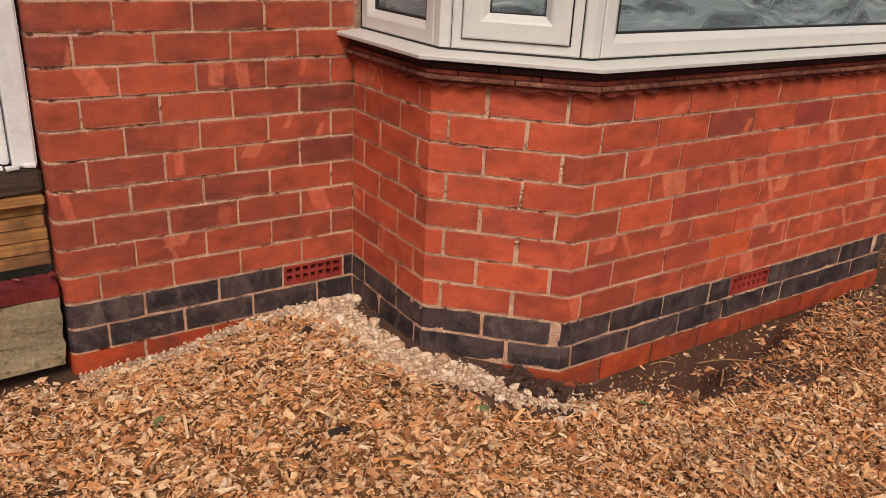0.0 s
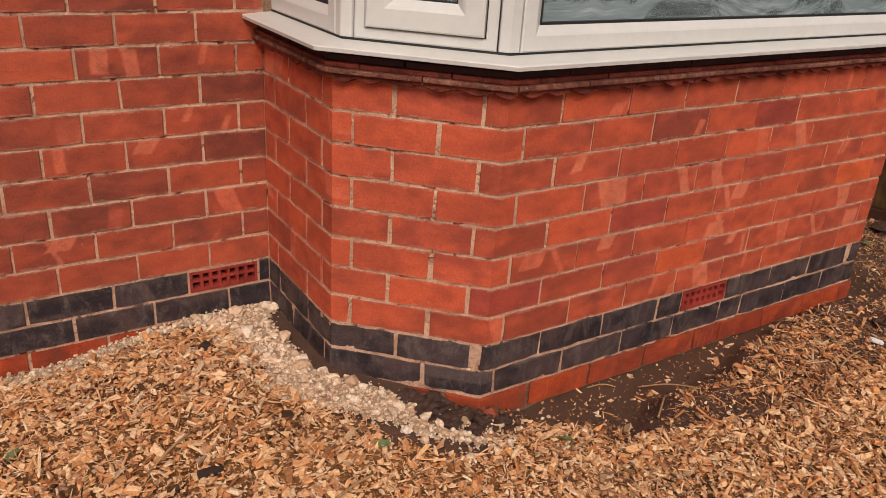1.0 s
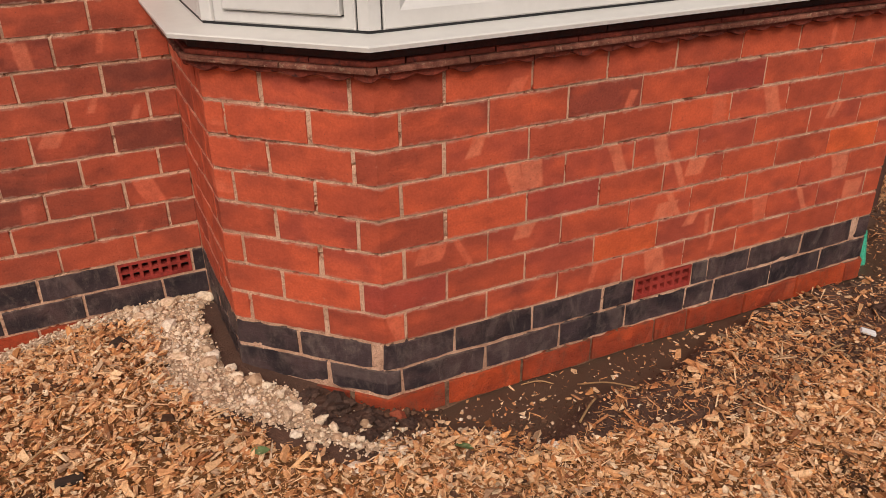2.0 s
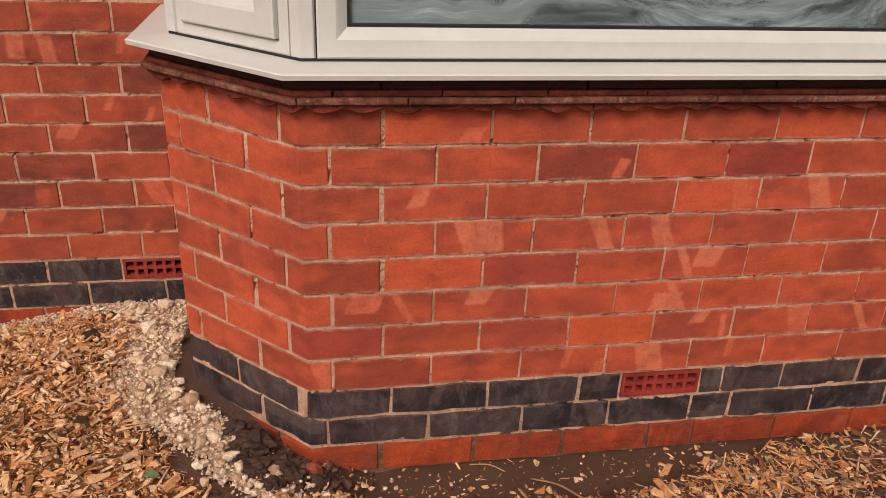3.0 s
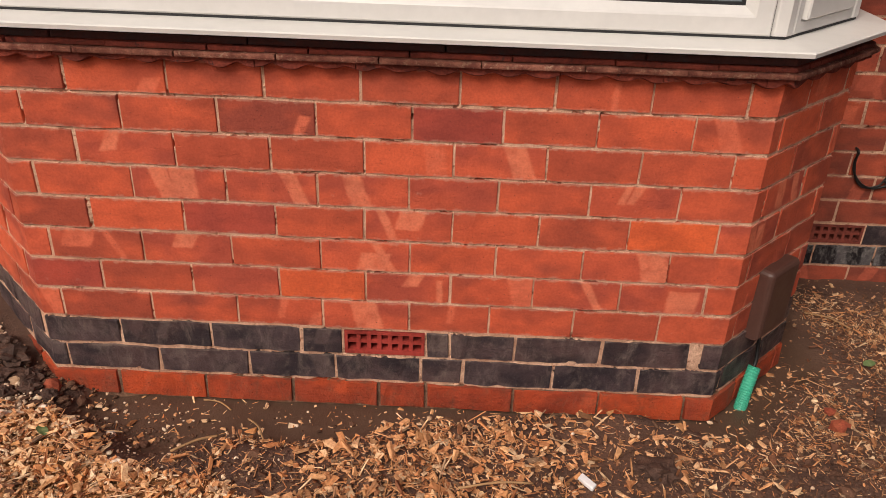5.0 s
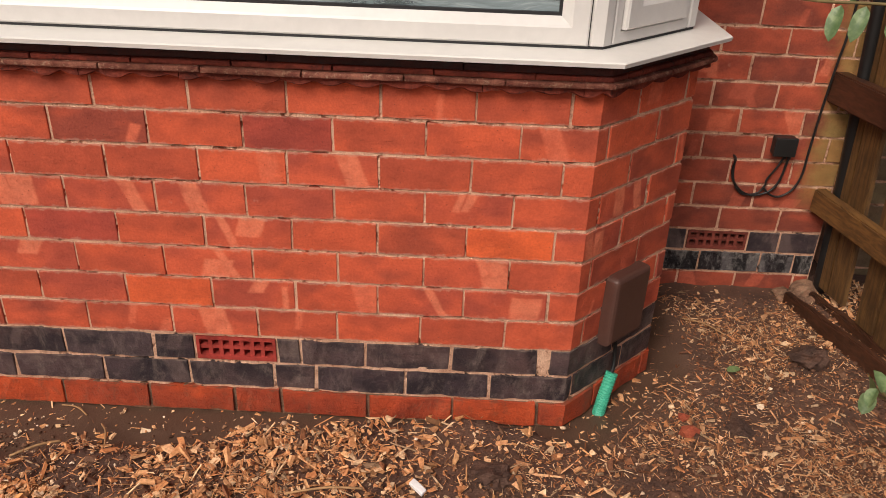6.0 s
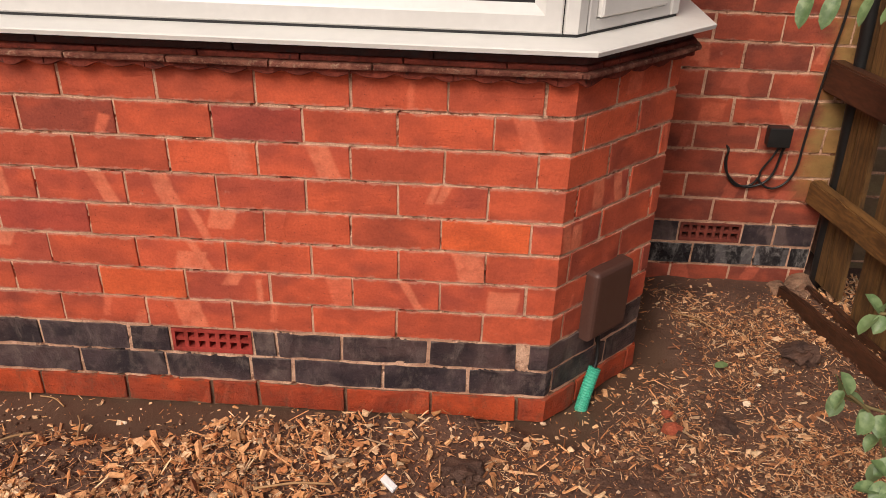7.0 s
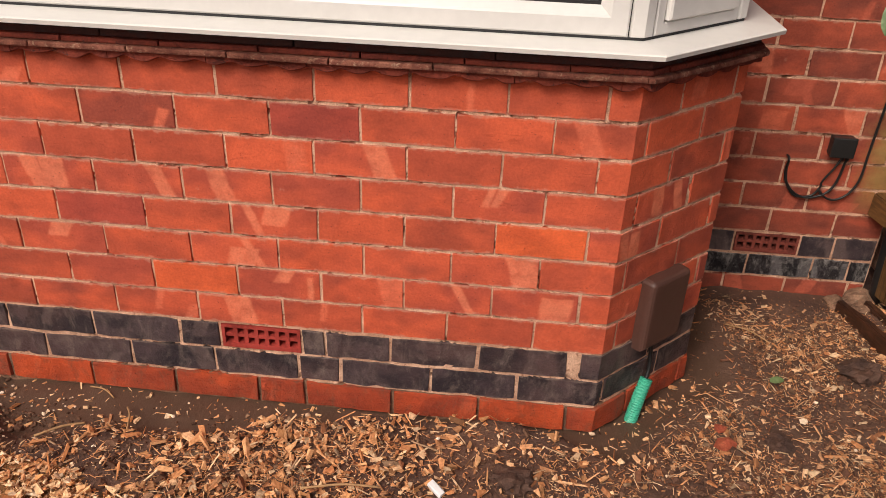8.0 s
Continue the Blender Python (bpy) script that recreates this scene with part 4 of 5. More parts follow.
pipe = thing("waste_pipe", "black plastic pipe leaning against the brick wall's end", "pipe", (2.895, 0.800, 0.0))
part("pipe", tube([(0, 0, 0.02), (-0.035, -0.02, 0.5), (-0.085, -0.045, 1.0), (-0.13, -0.06, 1.7)], 0.021, 16, 5), BLACK, pipe)
part("socket", tube([(-0.119, -0.0565, 1.55), (-0.127, -0.059, 1.66)], 0.026, 16, 3), BLACK, pipe)
neighbour = thing("wall_neighbour", "pale yellow brick wall beyond the fence", "wall", kind="structure", bm=box_bm((1.4, 0.2, 3.2), (3.66, 1.012, 1.3)), mat=MORTAR)

# ---- timber fence and edging boards ----
F0, F1 = Vector((2.815, 0.80)), Vector((3.065, -0.50))
fd = (F1 - F0).normalized()
fn = Vector((-fd.y, fd.x))      # away from the bay
fence = thing("fence", "weathered timber fence with gaps between upright boards", "fence", group="fence")


def fp(s, away, z):
    q = F0 + fd * s + fn * away
    return (q.x, q.y, z)


part("rail", beam(fp(-0.02, 0.0, 0.385), fp(1.25, 0.0, 0.385), 0.045, 0.085, 0.005, 12, 0.003), FENCE_RAIL, fence, "ochre lower rail")
part("rail", beam(fp(-0.06, -0.028, 0.790), fp(1.25, -0.028, 0.790), 0.05, 0.105, 0.006, 12, 0.003), WET_RAIL, fence, "dark wet upper rail")
part("cap_board", beam(fp(0.02, 0.052, 0.858), fp(1.25, 0.052, 0.858), 0.04, 0.035, 0.004, 12, 0.003), FENCE_RAIL, fence, "ochre top batten")
for k, s in enumerate((0.045, 0.143, 0.315, 0.415, 0.56, 0.68, 0.80, 0.92, 1.04, 1.16)):
    away = 0.062 if k else 0.074
    a, b = fp(s, away, 0.06 - 0.02 * RNG.random()), fp(s + RNG.uniform(-0.006, 0.006), away - 0.10, 1.45)
    bm = bmesh.new()
    bmesh.ops.create_cube(bm, size=1.0, matrix=Matrix.Diagonal((0.088, 0.02, b[2] - a[2], 1)))
    bmesh.ops.bevel(bm, geom=bm.edges[:], offset=0.003, segments=2, affect="EDGES")
    bm.transform(Matrix.Translation(((a[0] + b[0]) / 2, (a[1] + b[1]) / 2, (a[2] + b[2]) / 2)) @ Matrix.Rotation(math.atan2(fd.y, fd.x), 4, "Z") @ Matrix.Rotation(0.071, 4, "X"))
    part("upright_board", bm, FENCE, fence)
edging = thing("edging_board", "dark wet timber edging board set in the soil", "edging board", bm=rough_up(beam((2.738, 0.700, 0.026), (3.02, -0.12, 0.048), 0.026, 0.085, 0.004, 26), 0.004, 14.0), mat=WET_RAIL)
thing("rotten_board", "dark wet board half buried under the fence", "board", bm=rough_up(beam((2.850, 0.76, 0.022), (3.05, 0.10, 0.020), 0.03, 0.05, 0.006, 20), 0.008, 18.0), mat=WET_RAIL)


# ---- loose stones, clods and shards ----
def stone_bm(size, seed, flat=0.7, detail=2):
    bm = bmesh.new()
    bmesh.ops.create_icosphere(bm, subdivisions=detail, radius=1.0)
    off = Vector((seed * 3.7, seed * 1.3, seed * 2.1))
    for v in bm.verts:
        k = 1 + 0.50 * noise.noise(v.co * 1.5 + off) + 0.34 * noise.noise(v.co * 3.6 + off) + 0.16 * noise.noise(v.co * 9.0 + off)
        v.co = Vector((v.co.x * size[0], v.co.y * size[1], v.co.z * size[2])) * k
    return bm


def ground_z(x, y):
    return float(height(np.array([x]), np.array([y]))[0])


def put_stone(name, label, category, x, y, size, mat, seed, group="", sink=0.35, detail=2):
    return thing(name, label, category, (x, y, ground_z(x, y) + size[2] * (1 - sink)), group=group, bm=stone_bm(size, seed, detail=detail), mat=mat)


put_stone("earth_clod", "large dark clod of wet earth beside the edging board", "clod", 2.690, 0.330, (0.058, 0.046, 0.032), CLOD, 1, "clods", detail=3)
put_stone("earth_clod", "dark clod of wet earth near the bay", "clod", 2.360, -0.02, (0.036, 0.032, 0.015), CLOD, 2, "clods", detail=3)
for k, (x, y, a) in enumerate([(-0.16, 0.03, 0.052), (-0.09, -0.03, 0.046), (-0.05, -0.08, 0.034), (-0.15, -0.06, 0.040), (-0.21, 0.09, 0.034), (0.01, -0.10, 0.026), (-0.11, -0.12, 0.030), (-0.20, -0.01, 0.030)]):
    put_stone("earth_clod", "dark clod of wet earth at the bay's splayed foot", "clod", x, y, (a, a * 0.8, a * 0.6), CLOD, 4 + k, "clods", detail=3)
put_stone("earth_clod", "brown clod among the wood chips", "clod", 1.64, -0.30, (0.055, 0.04, 0.02), CLOD, 12, "clods", detail=3)
put_stone("brick_shard", "sharp broken piece of red brick on the mud", "brick shard", 2.215, -0.050, (0.032, 0.024, 0.020), SHARD, 21, "brick shards", 0.2, 1)
put_stone("brick_shard", "small broken piece of red brick on the mud", "brick shard", 2.212, 0.020, (0.020, 0.018, 0.013), SHARD, 22, "brick shards", 0.2, 1)
put_stone("brick_shard", "red brick fragment at the bay's corner", "brick shard", -0.005, -0.055, (0.026, 0.02, 0.022), SHARD, 23, "brick shards", 0.2, 1)
for k, (x, y, a) in enumerate([(0.30, -0.36, 0.024), (-0.19, -0.22, 0.030), (-0.05, -0.20, 0.022), (0.02, -0.16, 0.02), (-0.33, 0.20, 0.03), (-0.38, 0.30, 0.026), (-0.42, 0.37, 0.034), (-0.36, 0.12, 0.028), (-0.26, 0.05, 0.03), (-0.45, 0.45, 0.028), (-0.29, -0.05, 0.026), (0.12, -0.24, 0.02), (0.22, -0.21, 0.018)]):
    put_stone("pale_stone", "pale limestone lump lying among the chips", "stone", x, y, (a * 0.72, a * 0.58, a * 0.42), RUBBLE, 30 + k, "pale stones", 0.45)
for k, (x, y, a) in enumerate([(2.76, 0.79, 0.034), (2.81, 0.765, 0.052), (2.84, 0.79, 0.060), (2.745, 0.735, 0.022), (2.80, 0.72, 0.026), (2.775, 0.76, 0.030), (2.83, 0.72, 0.024)]):
    put_stone("masonry_lump", "crumbling brown masonry lump at the wall's end", "rubble", x, y, (a, a * 0.75, a * 0.6), FOOTING, 60 + k, "masonry lumps", 0.45)
for x, y in [(1.462, -0.362)]:
    thing("plaster_fragment", "small white plaster fragment on the chips", "fragment", (x, y, ground_z(x, y) + 0.016), bm=rough_up(box_bm((0.046, 0.020, 0.012), turn=Euler((0.1, 0.2, -0.7)).to_matrix(), bevel=0.003), 0.003, 50.0), mat=WHITE_PAINT)

def leaf_bm(length, width, fold, droop):
    bm = bmesh.new()
    rows = []
    for i in range(7):
        t = i / 6
        w = max(0.0006, width * 0.5 * math.sqrt(max(0.0, 1 - (2 * t - 1) ** 2)) * (1.08 - 0.16 * t))
        z = -droop * t * t
        rows.append([bm.verts.new((t * length, sx * w, z + abs(sx) * fold * w)) for sx in (-1, -0.5, 0, 0.5, 1)])
    for a, b in zip(rows, rows[1:]):
        for k in range(4):
            f = bm.faces.new((a[k], b[k], b[k + 1], a[k + 1]))
            f.smooth = True
    return bm


def stick(x0, y0, x1, y1, r, mat, label, lift=0.014):
    z0, z1 = ground_z(x0, y0) + lift, ground_z(x1, y1) + lift
    mid = ((x0 + x1) / 2 + 0.006, (y0 + y1) / 2 + 0.004, (z0 + z1) / 2 + 0.008)
    return thing("twig", label, "twig", group="dry twigs", bm=tube([(x0, y0, z0), mid, (x1, y1, z1)], r, 6, 5), mat=mat)


TWIG = plain("dry pale twig", (0.42, 0.25, 0.12), 0.8, 0.3, 0.001, 90.0, 0.6)
stick(0.56, -0.10, 0.645, -0.26, 0.0028, TWIG, "thin dry twig lying in the slurry")
stick(0.42, -0.31, 0.52, -0.24, 0.0035, TWIG, "short dry twig on the wet soil")
stick(0.50, -0.06, 0.41, -0.02, 0.0022, TWIG, "thin dry twig against the brick footing", 0.006)
stick(2.33, 0.55, 2.45, 0.46, 0.0025, TWIG, "thin dry twig among shredded chips")
stick(1.15, -0.42, 1.33, -0.38, 0.003, TWIG, "dry twig among the wood chips", 0.022)
stick(-0.62, -0.25, -0.47, -0.20, 0.0035, TWIG, "pale split stick on the chips", 0.03)
stick(-0.95, 0.02, -0.83, 0.10, 0.003, TWIG, "pale split stick on the chip heap", 0.03)
thing("charred_chunk", "small charred black wood chunk on the chips", "wood chunk", (-0.824, -0.043, ground_z(-0.824, -0.043) + 0.024), bm=rough_up(box_bm((0.062, 0.026, 0.014), turn=Euler((0.1, 0.1, 0.1)).to_matrix(), bevel=0.003), 0.004, 40.0), mat=ROTTEN)
thing("charred_chunk", "dark bark chunk near the top of the heap", "wood chunk", (-0.66, 0.52, ground_z(-0.66, 0.52) + 0.024), bm=rough_up(box_bm((0.045, 0.035, 0.016), turn=Euler((0.3, 0.2, 0.8)).to_matrix(), bevel=0.003), 0.005, 40.0), mat=ROTTEN)
for k, (x, y) in enumerate([(2.395, 0.235), (0.10, -0.30), (-1.20, 0.30), (-0.42, -0.10)]):
    ob = thing("fallen_leaf", "small green leaf lying on the ground", "leaf", (x, y, ground_z(x, y) + 0.024), group="fallen leaves", bm=leaf_bm(0.05, 0.026, 0.2, 0.006), mat=LEAF)
    ob.rotation_euler = (0.2, -0.1, 0.4 + k * 1.9)

# ---- chips and rubble: too many to count ----
BOX_FACES = ((0, 1, 2, 3), (7, 6, 5, 4), (0, 4, 5, 1), (1, 5, 6, 2), (2, 6, 7, 3), (3, 7, 4, 0))


def stuff(name, label, category, verts, faces, mat):
    me = bpy.data.meshes.new(name)
    me.from_pydata(verts, [], faces)
    me.materials.append(mat)
    return tagged(new(name, me), label, category, kind="stuff")


def chips(name, label, seed, n, area, keep, mat, length, lift, shreds=0.34):
    rs = np.random.RandomState(seed)
    x = rs.uniform(area[0], area[1], n)
    y = rs.uniform(area[2], area[3], n)
    p = keep(x, y, rs)
    ok = (rs.rand(n) < p) & (bay_distance(x, y) > 0.012)
    inside = (y > 0) & (x > CX - CANT) & (x < RX + CANT_R) & (y > np.maximum(0, np.maximum(CX - x, x - RX)))
    ok &= ~inside & ~((y > BACK - 0.01) & (x < 2.87))
    x, y = x[ok], y[ok]
    n = len(x)
    z = height(x, y) + rs.rand(n) ** 1.5 * lift
    ln = np.minimum(length * np.exp(rs.normal(-0.08, 0.62, n)), length * 4.5)
    taper = rs.uniform(0.1, 1.0, n)
    thin = rs.rand(n) < shreds
    wd = np.clip(ln * np.where(thin, rs.uniform(0.07, 0.2, n), rs.uniform(0.35, 0.9, n)), 0.0018, 0.023)
    ln = np.where(thin, ln * 1.35, ln * 0.9)
    th = np.clip(wd * rs.uniform(0.15, 0.5, n), 0.0012, 0.006)
    yaw, tip, rol = rs.uniform(0, math.tau, n), rs.normal(0, 0.36, n), rs.normal(0, 0.55, n)
    cy, sy, ct, st, cr, sr = np.cos(yaw), np.sin(yaw), np.cos(tip), np.sin(tip), np.cos(rol), np.sin(rol)
    ax = np.stack([cy * ct, sy * ct, st], 1)
    side = np.stack([-sy, cy, np.zeros(n)], 1)
    upv = np.cross(ax, side)
    s_ax = side * cr[:, None] + upv * sr[:, None]
    u_ax = np.cross(ax, s_ax)
    corners = []
    for cz in (-1, 1):
        for cx, cs in ((-1, -1), (1, -1), (1, 1), (-1, 1)):
            jl, jw = rs.uniform(0.42, 1.1, n), rs.uniform(0.4, 1.15, n)
            if cx > 0:
                jw = jw * taper
            if cz > 0:
                jw = jw * 0.85
            corners.append(np.stack([x, y, z], 1) + ax * (cx * ln / 2 * jl)[:, None] + s_ax * (cs * wd / 2 * jw)[:, None] + u_ax * (cz * th / 2)[:, None])
    v = np.stack(corners, 1).reshape(-1, 3)
    f = [tuple(i * 8 + k for k in q) for i in range(n) for q in BOX_FACES]
    return stuff(name, label, "wood chips", v.tolist(), f, mat)


def pile(x, y, rs):
    d = bay_distance(x, y)
    band = np.where(x > -0.10, np.maximum(trench(x), 0.17), 0.07 + 0.17 * smooth01((x + 0.75) / 0.3))
    near = smooth01((d - band + 0.04 * fbm(x, y, 21, 14.0)) / 0.05)
    wide = 1.25 * smooth01((-0.36 - y + 0.06 * fbm(x, y, 26, 6.0)) / 0.20)
    return near * (1 - smooth01((x - 0.05 - wide + 0.1 * fbm(x, y, 22, 9.0)) / 0.25)) * smooth01((y + 1.6) / 0.7) * smooth01((x + 2.3) / 0.5)


def front_bed(x, y, rs):
    d = bay_distance(x, y)
    e = trench(x) * 0.97 + 0.025 * fbm(x, y, 23, 12.0)
    a = smooth01((d - e) / 0.06) * smooth01((x + 0.15) / 0.25)
    mound = np.exp(-((x - 1.15) / 0.35) ** 2)
    patch = (0.25 + 0.35 * mound) + (0.75 - 0.35 * mound) * smooth01(0.45 + 1.1 * fbm(x, y, 24, 7.0))
    return smooth01((y + 2.0) / 0.9) * a * patch * (1 - 0.85 * smooth01((x - 1.42) / 0.25))


def damp_bed(x, y, rs):
    d = bay_distance(x, y)
    return (0.10 + 0.90 * smooth01((d - 0.10) / 0.16)) * smooth01((x - 1.45) / 0.3) * (0.26 + 0.74 * smooth01(0.5 + 1.2 * fbm(x, y, 25, 9.0))) * (1 - 0.6 * smooth01((x - 2.75) / 0.1)) * smooth01((y + 1.4) / 0.5) * np.where(y < 0.1, 0.40 + 0.60 * smooth01((x - 2.0) / 0.3), 1.0)


def strays(x, y, rs):
    return np.where((x > -0.1) & (x < 2.2), 1.0, 0.0)


def far_side(x, y, rs):
    return np.where(x > 2.86 + (0.8 - y) * 0.22, 1.0, 0.0)


chips("wood_chips", "heaped fresh orange wood chips beside the bay", 31, 122000, (-2.3, 1.4, -1.6, 0.83), pile, CHIP, 0.0165, 0.030)
chips("wood_chips", "fine splinters and crumbs filling the heap", 36, 52000, (-2.3, 1.4, -1.6, 0.83), pile, CHIP, 0.0075, 0.036, 0.45)
chips("wood_chips", "dark bark crumbs in pockets of the heap", 37, 50000, (-1.9, 1.6, -1.2, 0.70), lambda x, y, rs: pile(x, y, rs) * smooth01((fbm(x, y, 71, 11.0) - 0.42) / 0.25) * 0.8, BARK, 0.010, 0.044, 0.3)
chips("wood_chips", "spread of orange and brown wood chips before the bay", 32, 78000, (-0.2, 2.0, -2.0, 0.0), front_bed, CHIP_WET, 0.0145, 0.022, 0.55)
chips("wood_chips", "thin scatter of damp wood chips on dark soil", 33, 105000, (1.4, 3.1, -1.4, 0.83), damp_bed, CHIP_PALE, 0.0112, 0.010, 0.78)
chips("wood_chips", "a few stray chips lying on the slurry", 34, 1150, (-0.1, 2.3, -0.24, 0.3), strays, CHIP, 0.014, 0.004)
chips("wood_chips", "pale wood chips beyond the fence", 35, 16000, (2.85, 3.9, -1.0, 0.83), far_side, CHIP, 0.018, 0.02)

ICO = bmesh.new()
bmesh.ops.create_icosphere(ICO, subdivisions=1, radius=1.0)
ICO_V = np.array([v.co[:] for v in ICO.verts])
ICO_F = [tuple(v.index for v in f.verts) for f in ICO.faces]
ICO.free()


def pebbles(name, label, seed, n, area, keep, size, lift, mat=RUBBLE, category="rubble"):
    rs = np.random.RandomState(seed)
    x, y = rs.uniform(area[0], area[1], n), rs.uniform(area[2], area[3], n)
    ok = (rs.rand(n) < keep(x, y)) & (bay_distance(x, y) > 0.008)
    inside = (y > 0) & (x > CX - CANT) & (x < RX + CANT_R) & (y > np.maximum(0, np.maximum(CX - x, x - RX)))
    ok &= ~inside & (y < BACK - 0.006)
    x, y = x[ok], y[ok]
    n = len(x)
    sc = size * np.exp(rs.normal(0, 0.5, n))
    k = len(ICO_V)
    shape = ICO_V[None] * rs.uniform(0.72, 1.2, (n, k, 1)) * rs.uniform(0.6, 1.15, (n, 1, 3)) * sc[:, None, None]
    a = rs.uniform(0, math.tau, n)
    c, s_ = np.cos(a)[:, None], np.sin(a)[:, None]
    vx, vy, vz = shape[..., 0] * c - shape[..., 1] * s_, shape[..., 0] * s_ + shape[..., 1] * c, shape[..., 2] * 0.75
    z = height(x, y) + rs.rand(n) * lift
    v = np.stack([vx + x[:, None], vy + y[:, None], vz + z[:, None]], 2).reshape(-1, 3)
    f = [tuple(i * k + q for q in t) for i in range(n) for t in ICO_F]
    return stuff(name, label, category, v.tolist(), f, mat)


def rubble_band(x, y):
    d = bay_distance(x, y)
    e = 0.21 + 0.07 * smooth01((y - 0.3) / 0.3) + 0.05 * fbm(x, y, 41, 12.0)
    a = (1 - smooth01((d - e) / 0.06)) * (1 - smooth01((x + 0.10) / 0.12))
    bare = smooth01((d - 0.045) / 0.05) + smooth01((y - 0.70) / 0.08)
    a = a * (1 - 0.9 * np.exp(-((x + 0.09) / 0.11) ** 2 - ((y + 0.03) / 0.10) ** 2))
    return np.where(x > -0.62, a * np.clip(bare, 0, 1), (1 - smooth01((d - 0.05) / 0.06)) * 0.8)


bed_patch("chip_dust", "fine damp sawdust and chip crumbs under the heap", "wood chips", lambda x, y: pile(x, y, None), DUST, (-2.2, 1.4, -1.6, 0.83), 0.008)
bed_patch("mortar_dust", "pale crumbled mortar dust along the wall foot", "rubble", rubble_band, LIME, (-1.33, 0.06, -0.25, 0.83), 0.011)
pebbles("rubble", "pale mortar rubble and gravel along the wall foot", 51, 46000, (-1.33, 0.05, -0.25, 0.83), rubble_band, 0.0036, 0.016)
pebbles("rubble", "larger pale stones of the rubble strip", 52, 1500, (-1.33, 0.05, -0.25, 0.83), lambda x, y: rubble_band(x, y) * (x > -0.62), 0.0105, 0.024)
pebbles("rubble", "odd pale stones scattered over the chips", 53, 340, (-1.6, 2.6, -1.2, 0.8), lambda x, y: np.where(y < 0.75, 0.35, 0.0), 0.0065, 0.020)

pebbles("soil_crumbs", "dark crumbling earth at the bay's splayed foot", 55, 1700, (-0.30, 0.16, -0.20, 0.16), lambda x, y: np.exp(-((x + 0.06) / 0.13) ** 2 - ((y + 0.05) / 0.10) ** 2), 0.0060, 0.012, CRUMB, "soil")
pebbles("soil_crumbs", "scattered earth crumbs on the slurry", 56, 3600, (-0.05, 0.95, -0.42, 0.0), lambda x, y: (0.15 + 0.85 * smooth01(0.4 + 1.2 * fbm(x, y, 62, 9.0))) * smooth01((-0.06 - y) / 0.16) * (1 - 0.6 * smooth01((x - 0.45) / 0.4)), 0.0042, 0.003, CRUMB, "soil")
pebbles("rubble", "pale grit scattered over the slurry", 57, 260, (-0.05, 0.9, -0.40, -0.03), lambda x, y: 1 - 0.75 * smooth01((x - 0.15) / 0.4), 0.0032, 0.003)
pebbles("soil_crumbs", "loose crumbs of red-brown soil over the bare ground", 54, 20000, (0.1, 2.9, -0.7, 0.80), lambda x, y: smooth01((bay_distance(x, y) - 0.13) / 0.12) * (0.25 + 0.75 * smooth01((x - 1.3) / 0.4)) * (0.3 + 0.7 * smooth01(0.5 + fbm(x, y, 61, 8.0))), 0.0048, 0.006, CRUMB, "soil")

# ---- leafy shrub beside the fence ----
def leaf_mesh(length, width, fold, droop):
    bm = leaf_bm(length, width, fold, droop)
    return mesh_of(bm, "leaf", LEAF)


ROUND = [leaf_mesh(0.040, 0.028, 0.35, 0.010), leaf_mesh(0.034, 0.024, 0.45, 0.012), leaf_mesh(0.045, 0.030, 0.25, 0.014)]
LONG = [leaf_mesh(0.062, 0.027, 0.3, 0.014), leaf_mesh(0.054, 0.024, 0.25, 0.010)]
shrub = thing("shrub", "leafy green shrub with oval leaves beside the fence", "shrub", (2.66, -0.72, 0.02))
base = shrub.location.copy()


def twig(points, leaves, meshes, seed):
    rs = random.Random(seed)
    pts = [Vector(p) - base for p in points]
    part("stem", tube(pts, 0.0028, 7, 5), STEM, shrub)
    for p, dx, dy, dz in leaves:
        ob = new("leaf", rs.choice(meshes))
        ob.parent = shrub
        d = Vector((dx, dy, dz)).normalized()
        ob.matrix_basis = Matrix.Translation(Vector(p) - base) @ d.to_track_quat("X", "Z").to_matrix().to_4x4() @ Matrix.Rotation(rs.uniform(-0.5, 0.5), 4, "X")
twig([(2.620, -0.740, 0.030), (2.357, -0.466, 1.255), (2.303, -0.434, 1.265), (2.227, -0.397, 1.263), (2.142, -0.362, 1.258), (2.081, -0.338, 1.264)],
     [((2.179, -0.377, 1.255), -0.347, -0.391, -0.853), ((2.216, -0.392, 1.257), -0.370, -0.375, -0.850), ((2.265, -0.415, 1.260), -0.471, -0.284, -0.835), ((2.304, -0.435, 1.260), -0.727, -0.302, -0.616), ((2.281, -0.422, 1.270), -0.528, -0.134, 0.839), ((2.195, -0.383, 1.260), -0.145, -0.292, 0.945)], LONG, 1)
twig([(2.620, -0.740, 0.030), (2.430, -0.681, 0.812), (2.375, -0.646, 0.804), (2.352, -0.637, 0.794), (2.320, -0.623, 0.782)],
     [((2.321, -0.623, 0.783), -0.520, 0.177, 0.835), ((2.326, -0.624, 0.786), 0.024, -0.074, 0.997), ((2.319, -0.624, 0.780), -0.848, -0.335, -0.410), ((2.328, -0.629, 0.781), -0.619, -0.629, -0.470), ((2.353, -0.639, 0.791), -0.614, -0.600, -0.513), ((2.364, -0.642, 0.798), -0.160, 0.089, 0.983)], ROUND, 2)
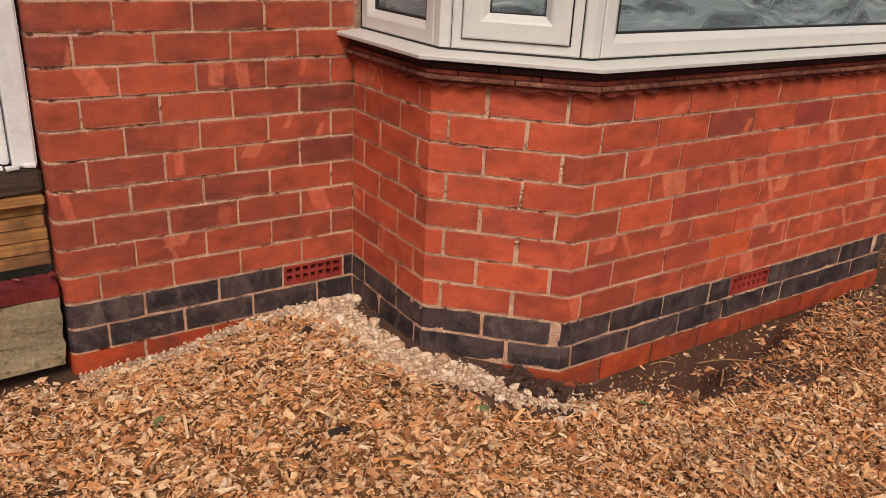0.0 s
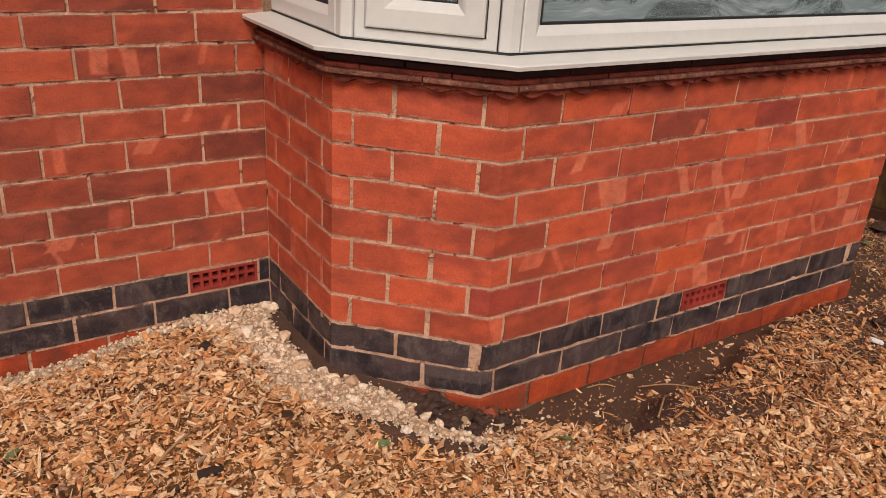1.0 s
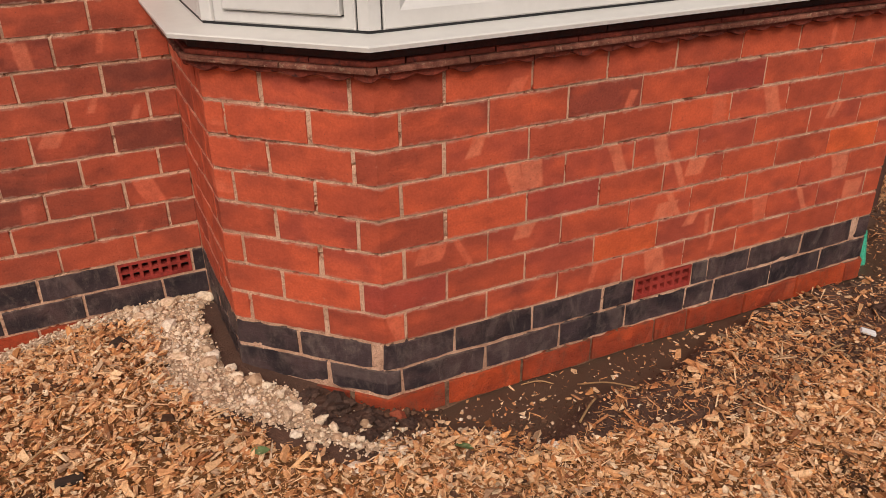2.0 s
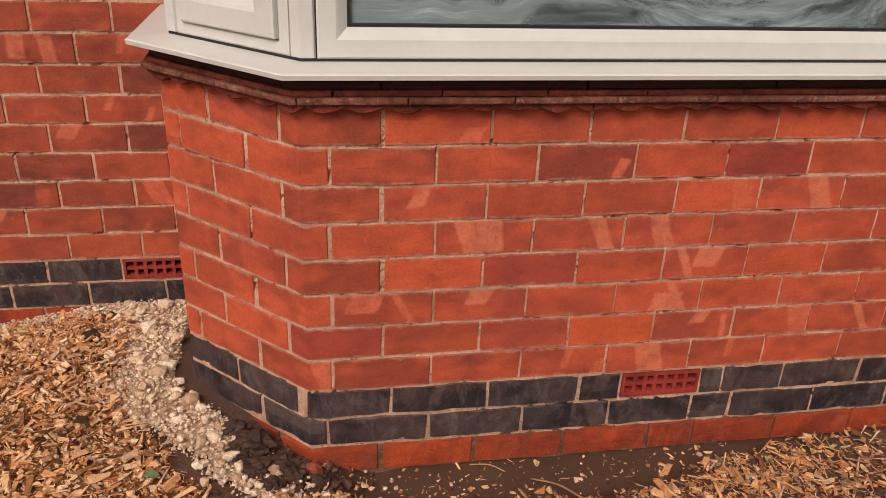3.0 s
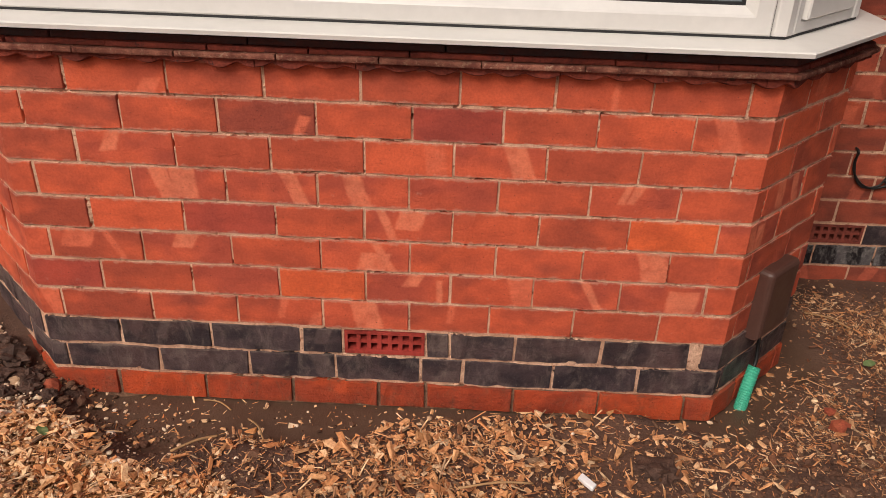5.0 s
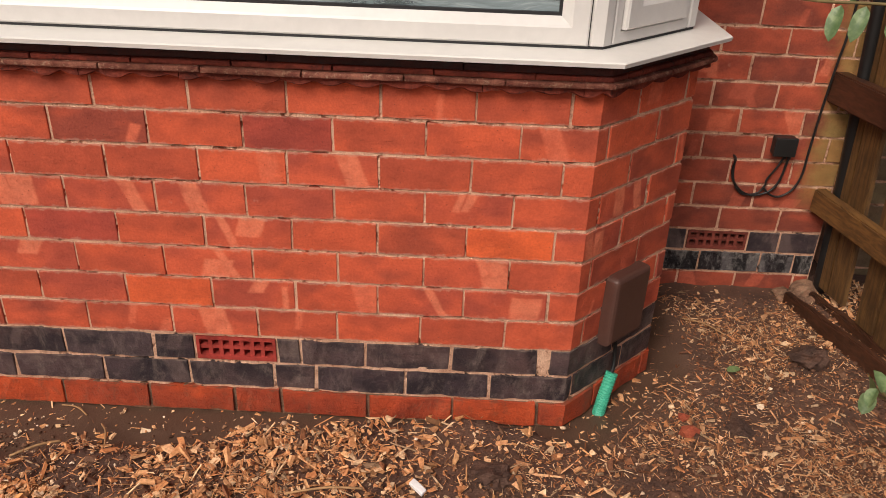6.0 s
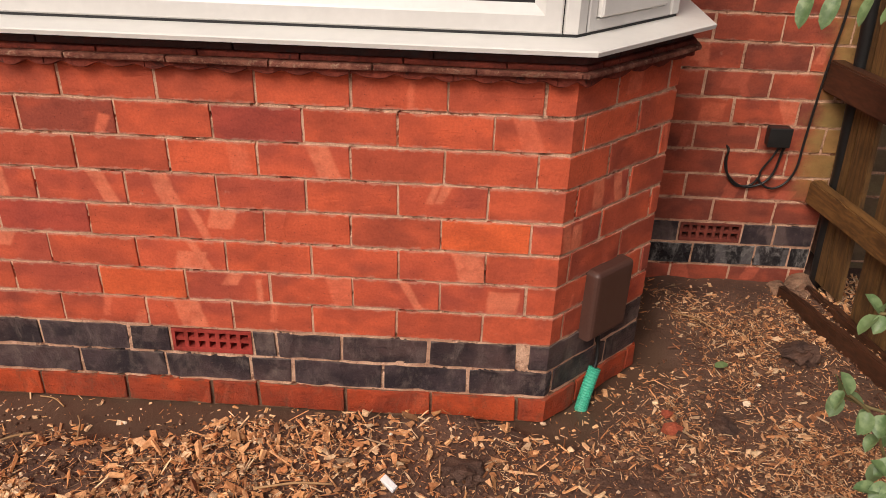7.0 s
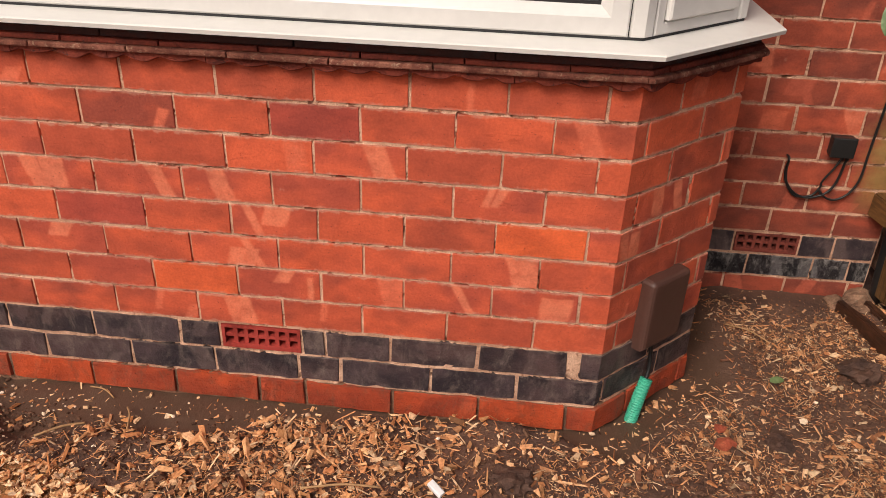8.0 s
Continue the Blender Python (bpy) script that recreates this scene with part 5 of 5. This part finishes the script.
twig([(2.620, -0.740, 0.030), (2.424, -0.793, 0.651), (2.372, -0.744, 0.659), (2.349, -0.731, 0.655), (2.305, -0.705, 0.650), (2.265, -0.677, 0.653)],
     [((2.265, -0.677, 0.653), -0.098, 0.010, 0.995), ((2.267, -0.679, 0.652), -0.493, -0.688, -0.532), ((2.301, -0.703, 0.649), -0.675, 0.052, 0.736), ((2.302, -0.705, 0.647), -0.272, -0.804, -0.529), ((2.326, -0.720, 0.648), -0.451, -0.685, -0.572), ((2.344, -0.727, 0.655), -0.445, 0.236, 0.864), ((2.352, -0.733, 0.655), 0.012, -0.919, -0.395), ((2.361, -0.738, 0.657), -0.395, 0.244, 0.886)], ROUND, 3)
twig([(2.620, -0.740, 0.030), (2.424, -0.846, 0.592), (2.373, -0.807, 0.587), (2.338, -0.794, 0.572), (2.307, -0.795, 0.546)],
     [((2.337, -0.772, 0.595), -0.882, -0.306, -0.357), ((2.332, -0.792, 0.570), -0.586, 0.332, 0.739), ((2.326, -0.793, 0.564), -0.834, -0.427, -0.349), ((2.314, -0.795, 0.552), -0.981, 0.080, 0.179), ((2.348, -0.798, 0.577), -0.525, -0.727, -0.442), ((2.345, -0.793, 0.579), -0.090, 0.209, 0.974), ((2.334, -0.794, 0.569), -0.524, -0.688, -0.502), ((2.359, -0.802, 0.581), 0.002, 0.255, 0.967)], ROUND, 4)

twig([(2.620, -0.740, 0.030), (2.440, -0.735, 0.40), (2.395, -0.722, 0.500), (2.352, -0.715, 0.560), (2.310, -0.715, 0.640), (2.250, -0.718, 0.690)],
     [((2.385, -0.722, 0.512), -0.62, 0.30, 0.60), ((2.392, -0.722, 0.505), 0.30, -0.70, -0.50), ((2.362, -0.716, 0.540), -0.80, -0.40, -0.35), ((2.345, -0.715, 0.575), 0.60, 0.35, 0.55), ((2.330, -0.716, 0.600), -0.75, -0.50, -0.30), ((2.300, -0.715, 0.650), -0.20, -0.55, -0.70), ((2.262, -0.718, 0.683), -0.30, 0.20, 0.85), ((2.250, -0.718, 0.690), -0.60, -0.45, -0.55), ((2.400, -0.724, 0.480), -0.70, -0.55, -0.40)], ROUND, 5)

# ---- bricks, course by course ----
LOOKS = {"r": RED, "b": RED_BROWN, "p": RED_PLUM, "o": RED_ORANGE, "d": RED_SMUDGE, "k": RED_MARKED}


def brick_look(line, r, a, b):
    """Which brick lies here: as the bay's front shows it, else by chance in the wall's own mix."""
    if r == 11:
        return WALL_DARK if line is RIGHT else BASE_RED
    if r > 8:
        return BLUE_WET if line is RIGHT and r == 10 else BLUE
    if line is BAY:
        x = (a + b) / 2 - BAY.s[2] + CX
        if CX < x < RX:
            return LOOKS[FRONT_LOOK[r - 1][sum(q < x for q in FRONT_JOINTS[r - 1])]]
        return LOOKS[RNG.choice("rrrrbbbkd")]
    if line is RIGHT:
        return RNG.choice((WALL_RED, WALL_DARK, WALL_DARK, WALL_MARKED))
    return RNG.choice((WALL_RED, WALL_RED, WALL_RED, WALL_DARK, WALL_MARKED))


def run_bricks(parent, line, joints, r, mat=None, out=0.0, skip=None, bed_gap=0.0100, end_gap=0.0085, wear=0.0021):
    cuts = [line.s[0]] + [q for q in joints if line.s[0] < q < line.s[-1]] + [line.s[-1]]
    for a, b in zip(cuts, cuts[1:]):
        if skip and skip(a, b):
            continue
        splay = line is BAY and (b < BAY.s[2] + 0.2 or a > BAY.s[3] - 0.1)
        lay_brick(parent, line, a, b, bed(r), bed(r - 1), mat or brick_look(line, r, a, b), out, max(bed_gap, 0.0098) if splay else bed_gap, 0.0120 if splay else end_gap, wear)


for r in range(1, 12):
    hole = (lambda a, b: abs(a - (s2 - CX + 0.817)) < 0.002) if r == 9 else None
    run_bricks(wall_bay, BAY, bay_joints(r), r, None, 0.006 if r == 11 else 0.0, hole, 0.0108 if r > 8 else 0.0082, 0.0095 if r > 8 else 0.0060, 0.0046 if r > 8 else 0.0019)
for r in range(-20, 12):
    first = -1.113 if r % 2 else -1.230
    xs = [first + 0.2285 * k for k in range(4)]
    if r == 9:
        xs = [-1.101, -0.853, -0.619, -0.381]
    if r == 10:
        xs = [-1.22, -0.976, -0.735, -0.486]
    hole = (lambda a, b: abs(a - (off - 0.619)) < 0.002) if r == 9 else None
    run_bricks(wall_left, LEFT, [0.08 if r % 2 else 0.0] + [off + x for x in xs], r, None, 0.0, hole)
    o = RX + CANT_R
    xs = [2.371, 2.587, 2.805] if r % 2 else [2.26, 2.482, 2.698]
    if r == 9:
        xs = [2.379, 2.603, 2.72]
    if r == 10:
        xs = [2.23, 2.44, 2.665, 2.79]
    hole = (lambda a, b: abs(a - (2.379 - o)) < 0.002) if r == 9 else None
    run_bricks(wall_right, RIGHT, [x - o for x in xs], r, None, 0.0, hole)
NB = Line([(2.962, 0.912), (4.3, 0.912)])
for r in range(-4, 12):
    run_bricks(neighbour, NB, [(0.11 if r % 2 else 0.0) + 0.2285 * k for k in range(1, 6)], r, PALE)
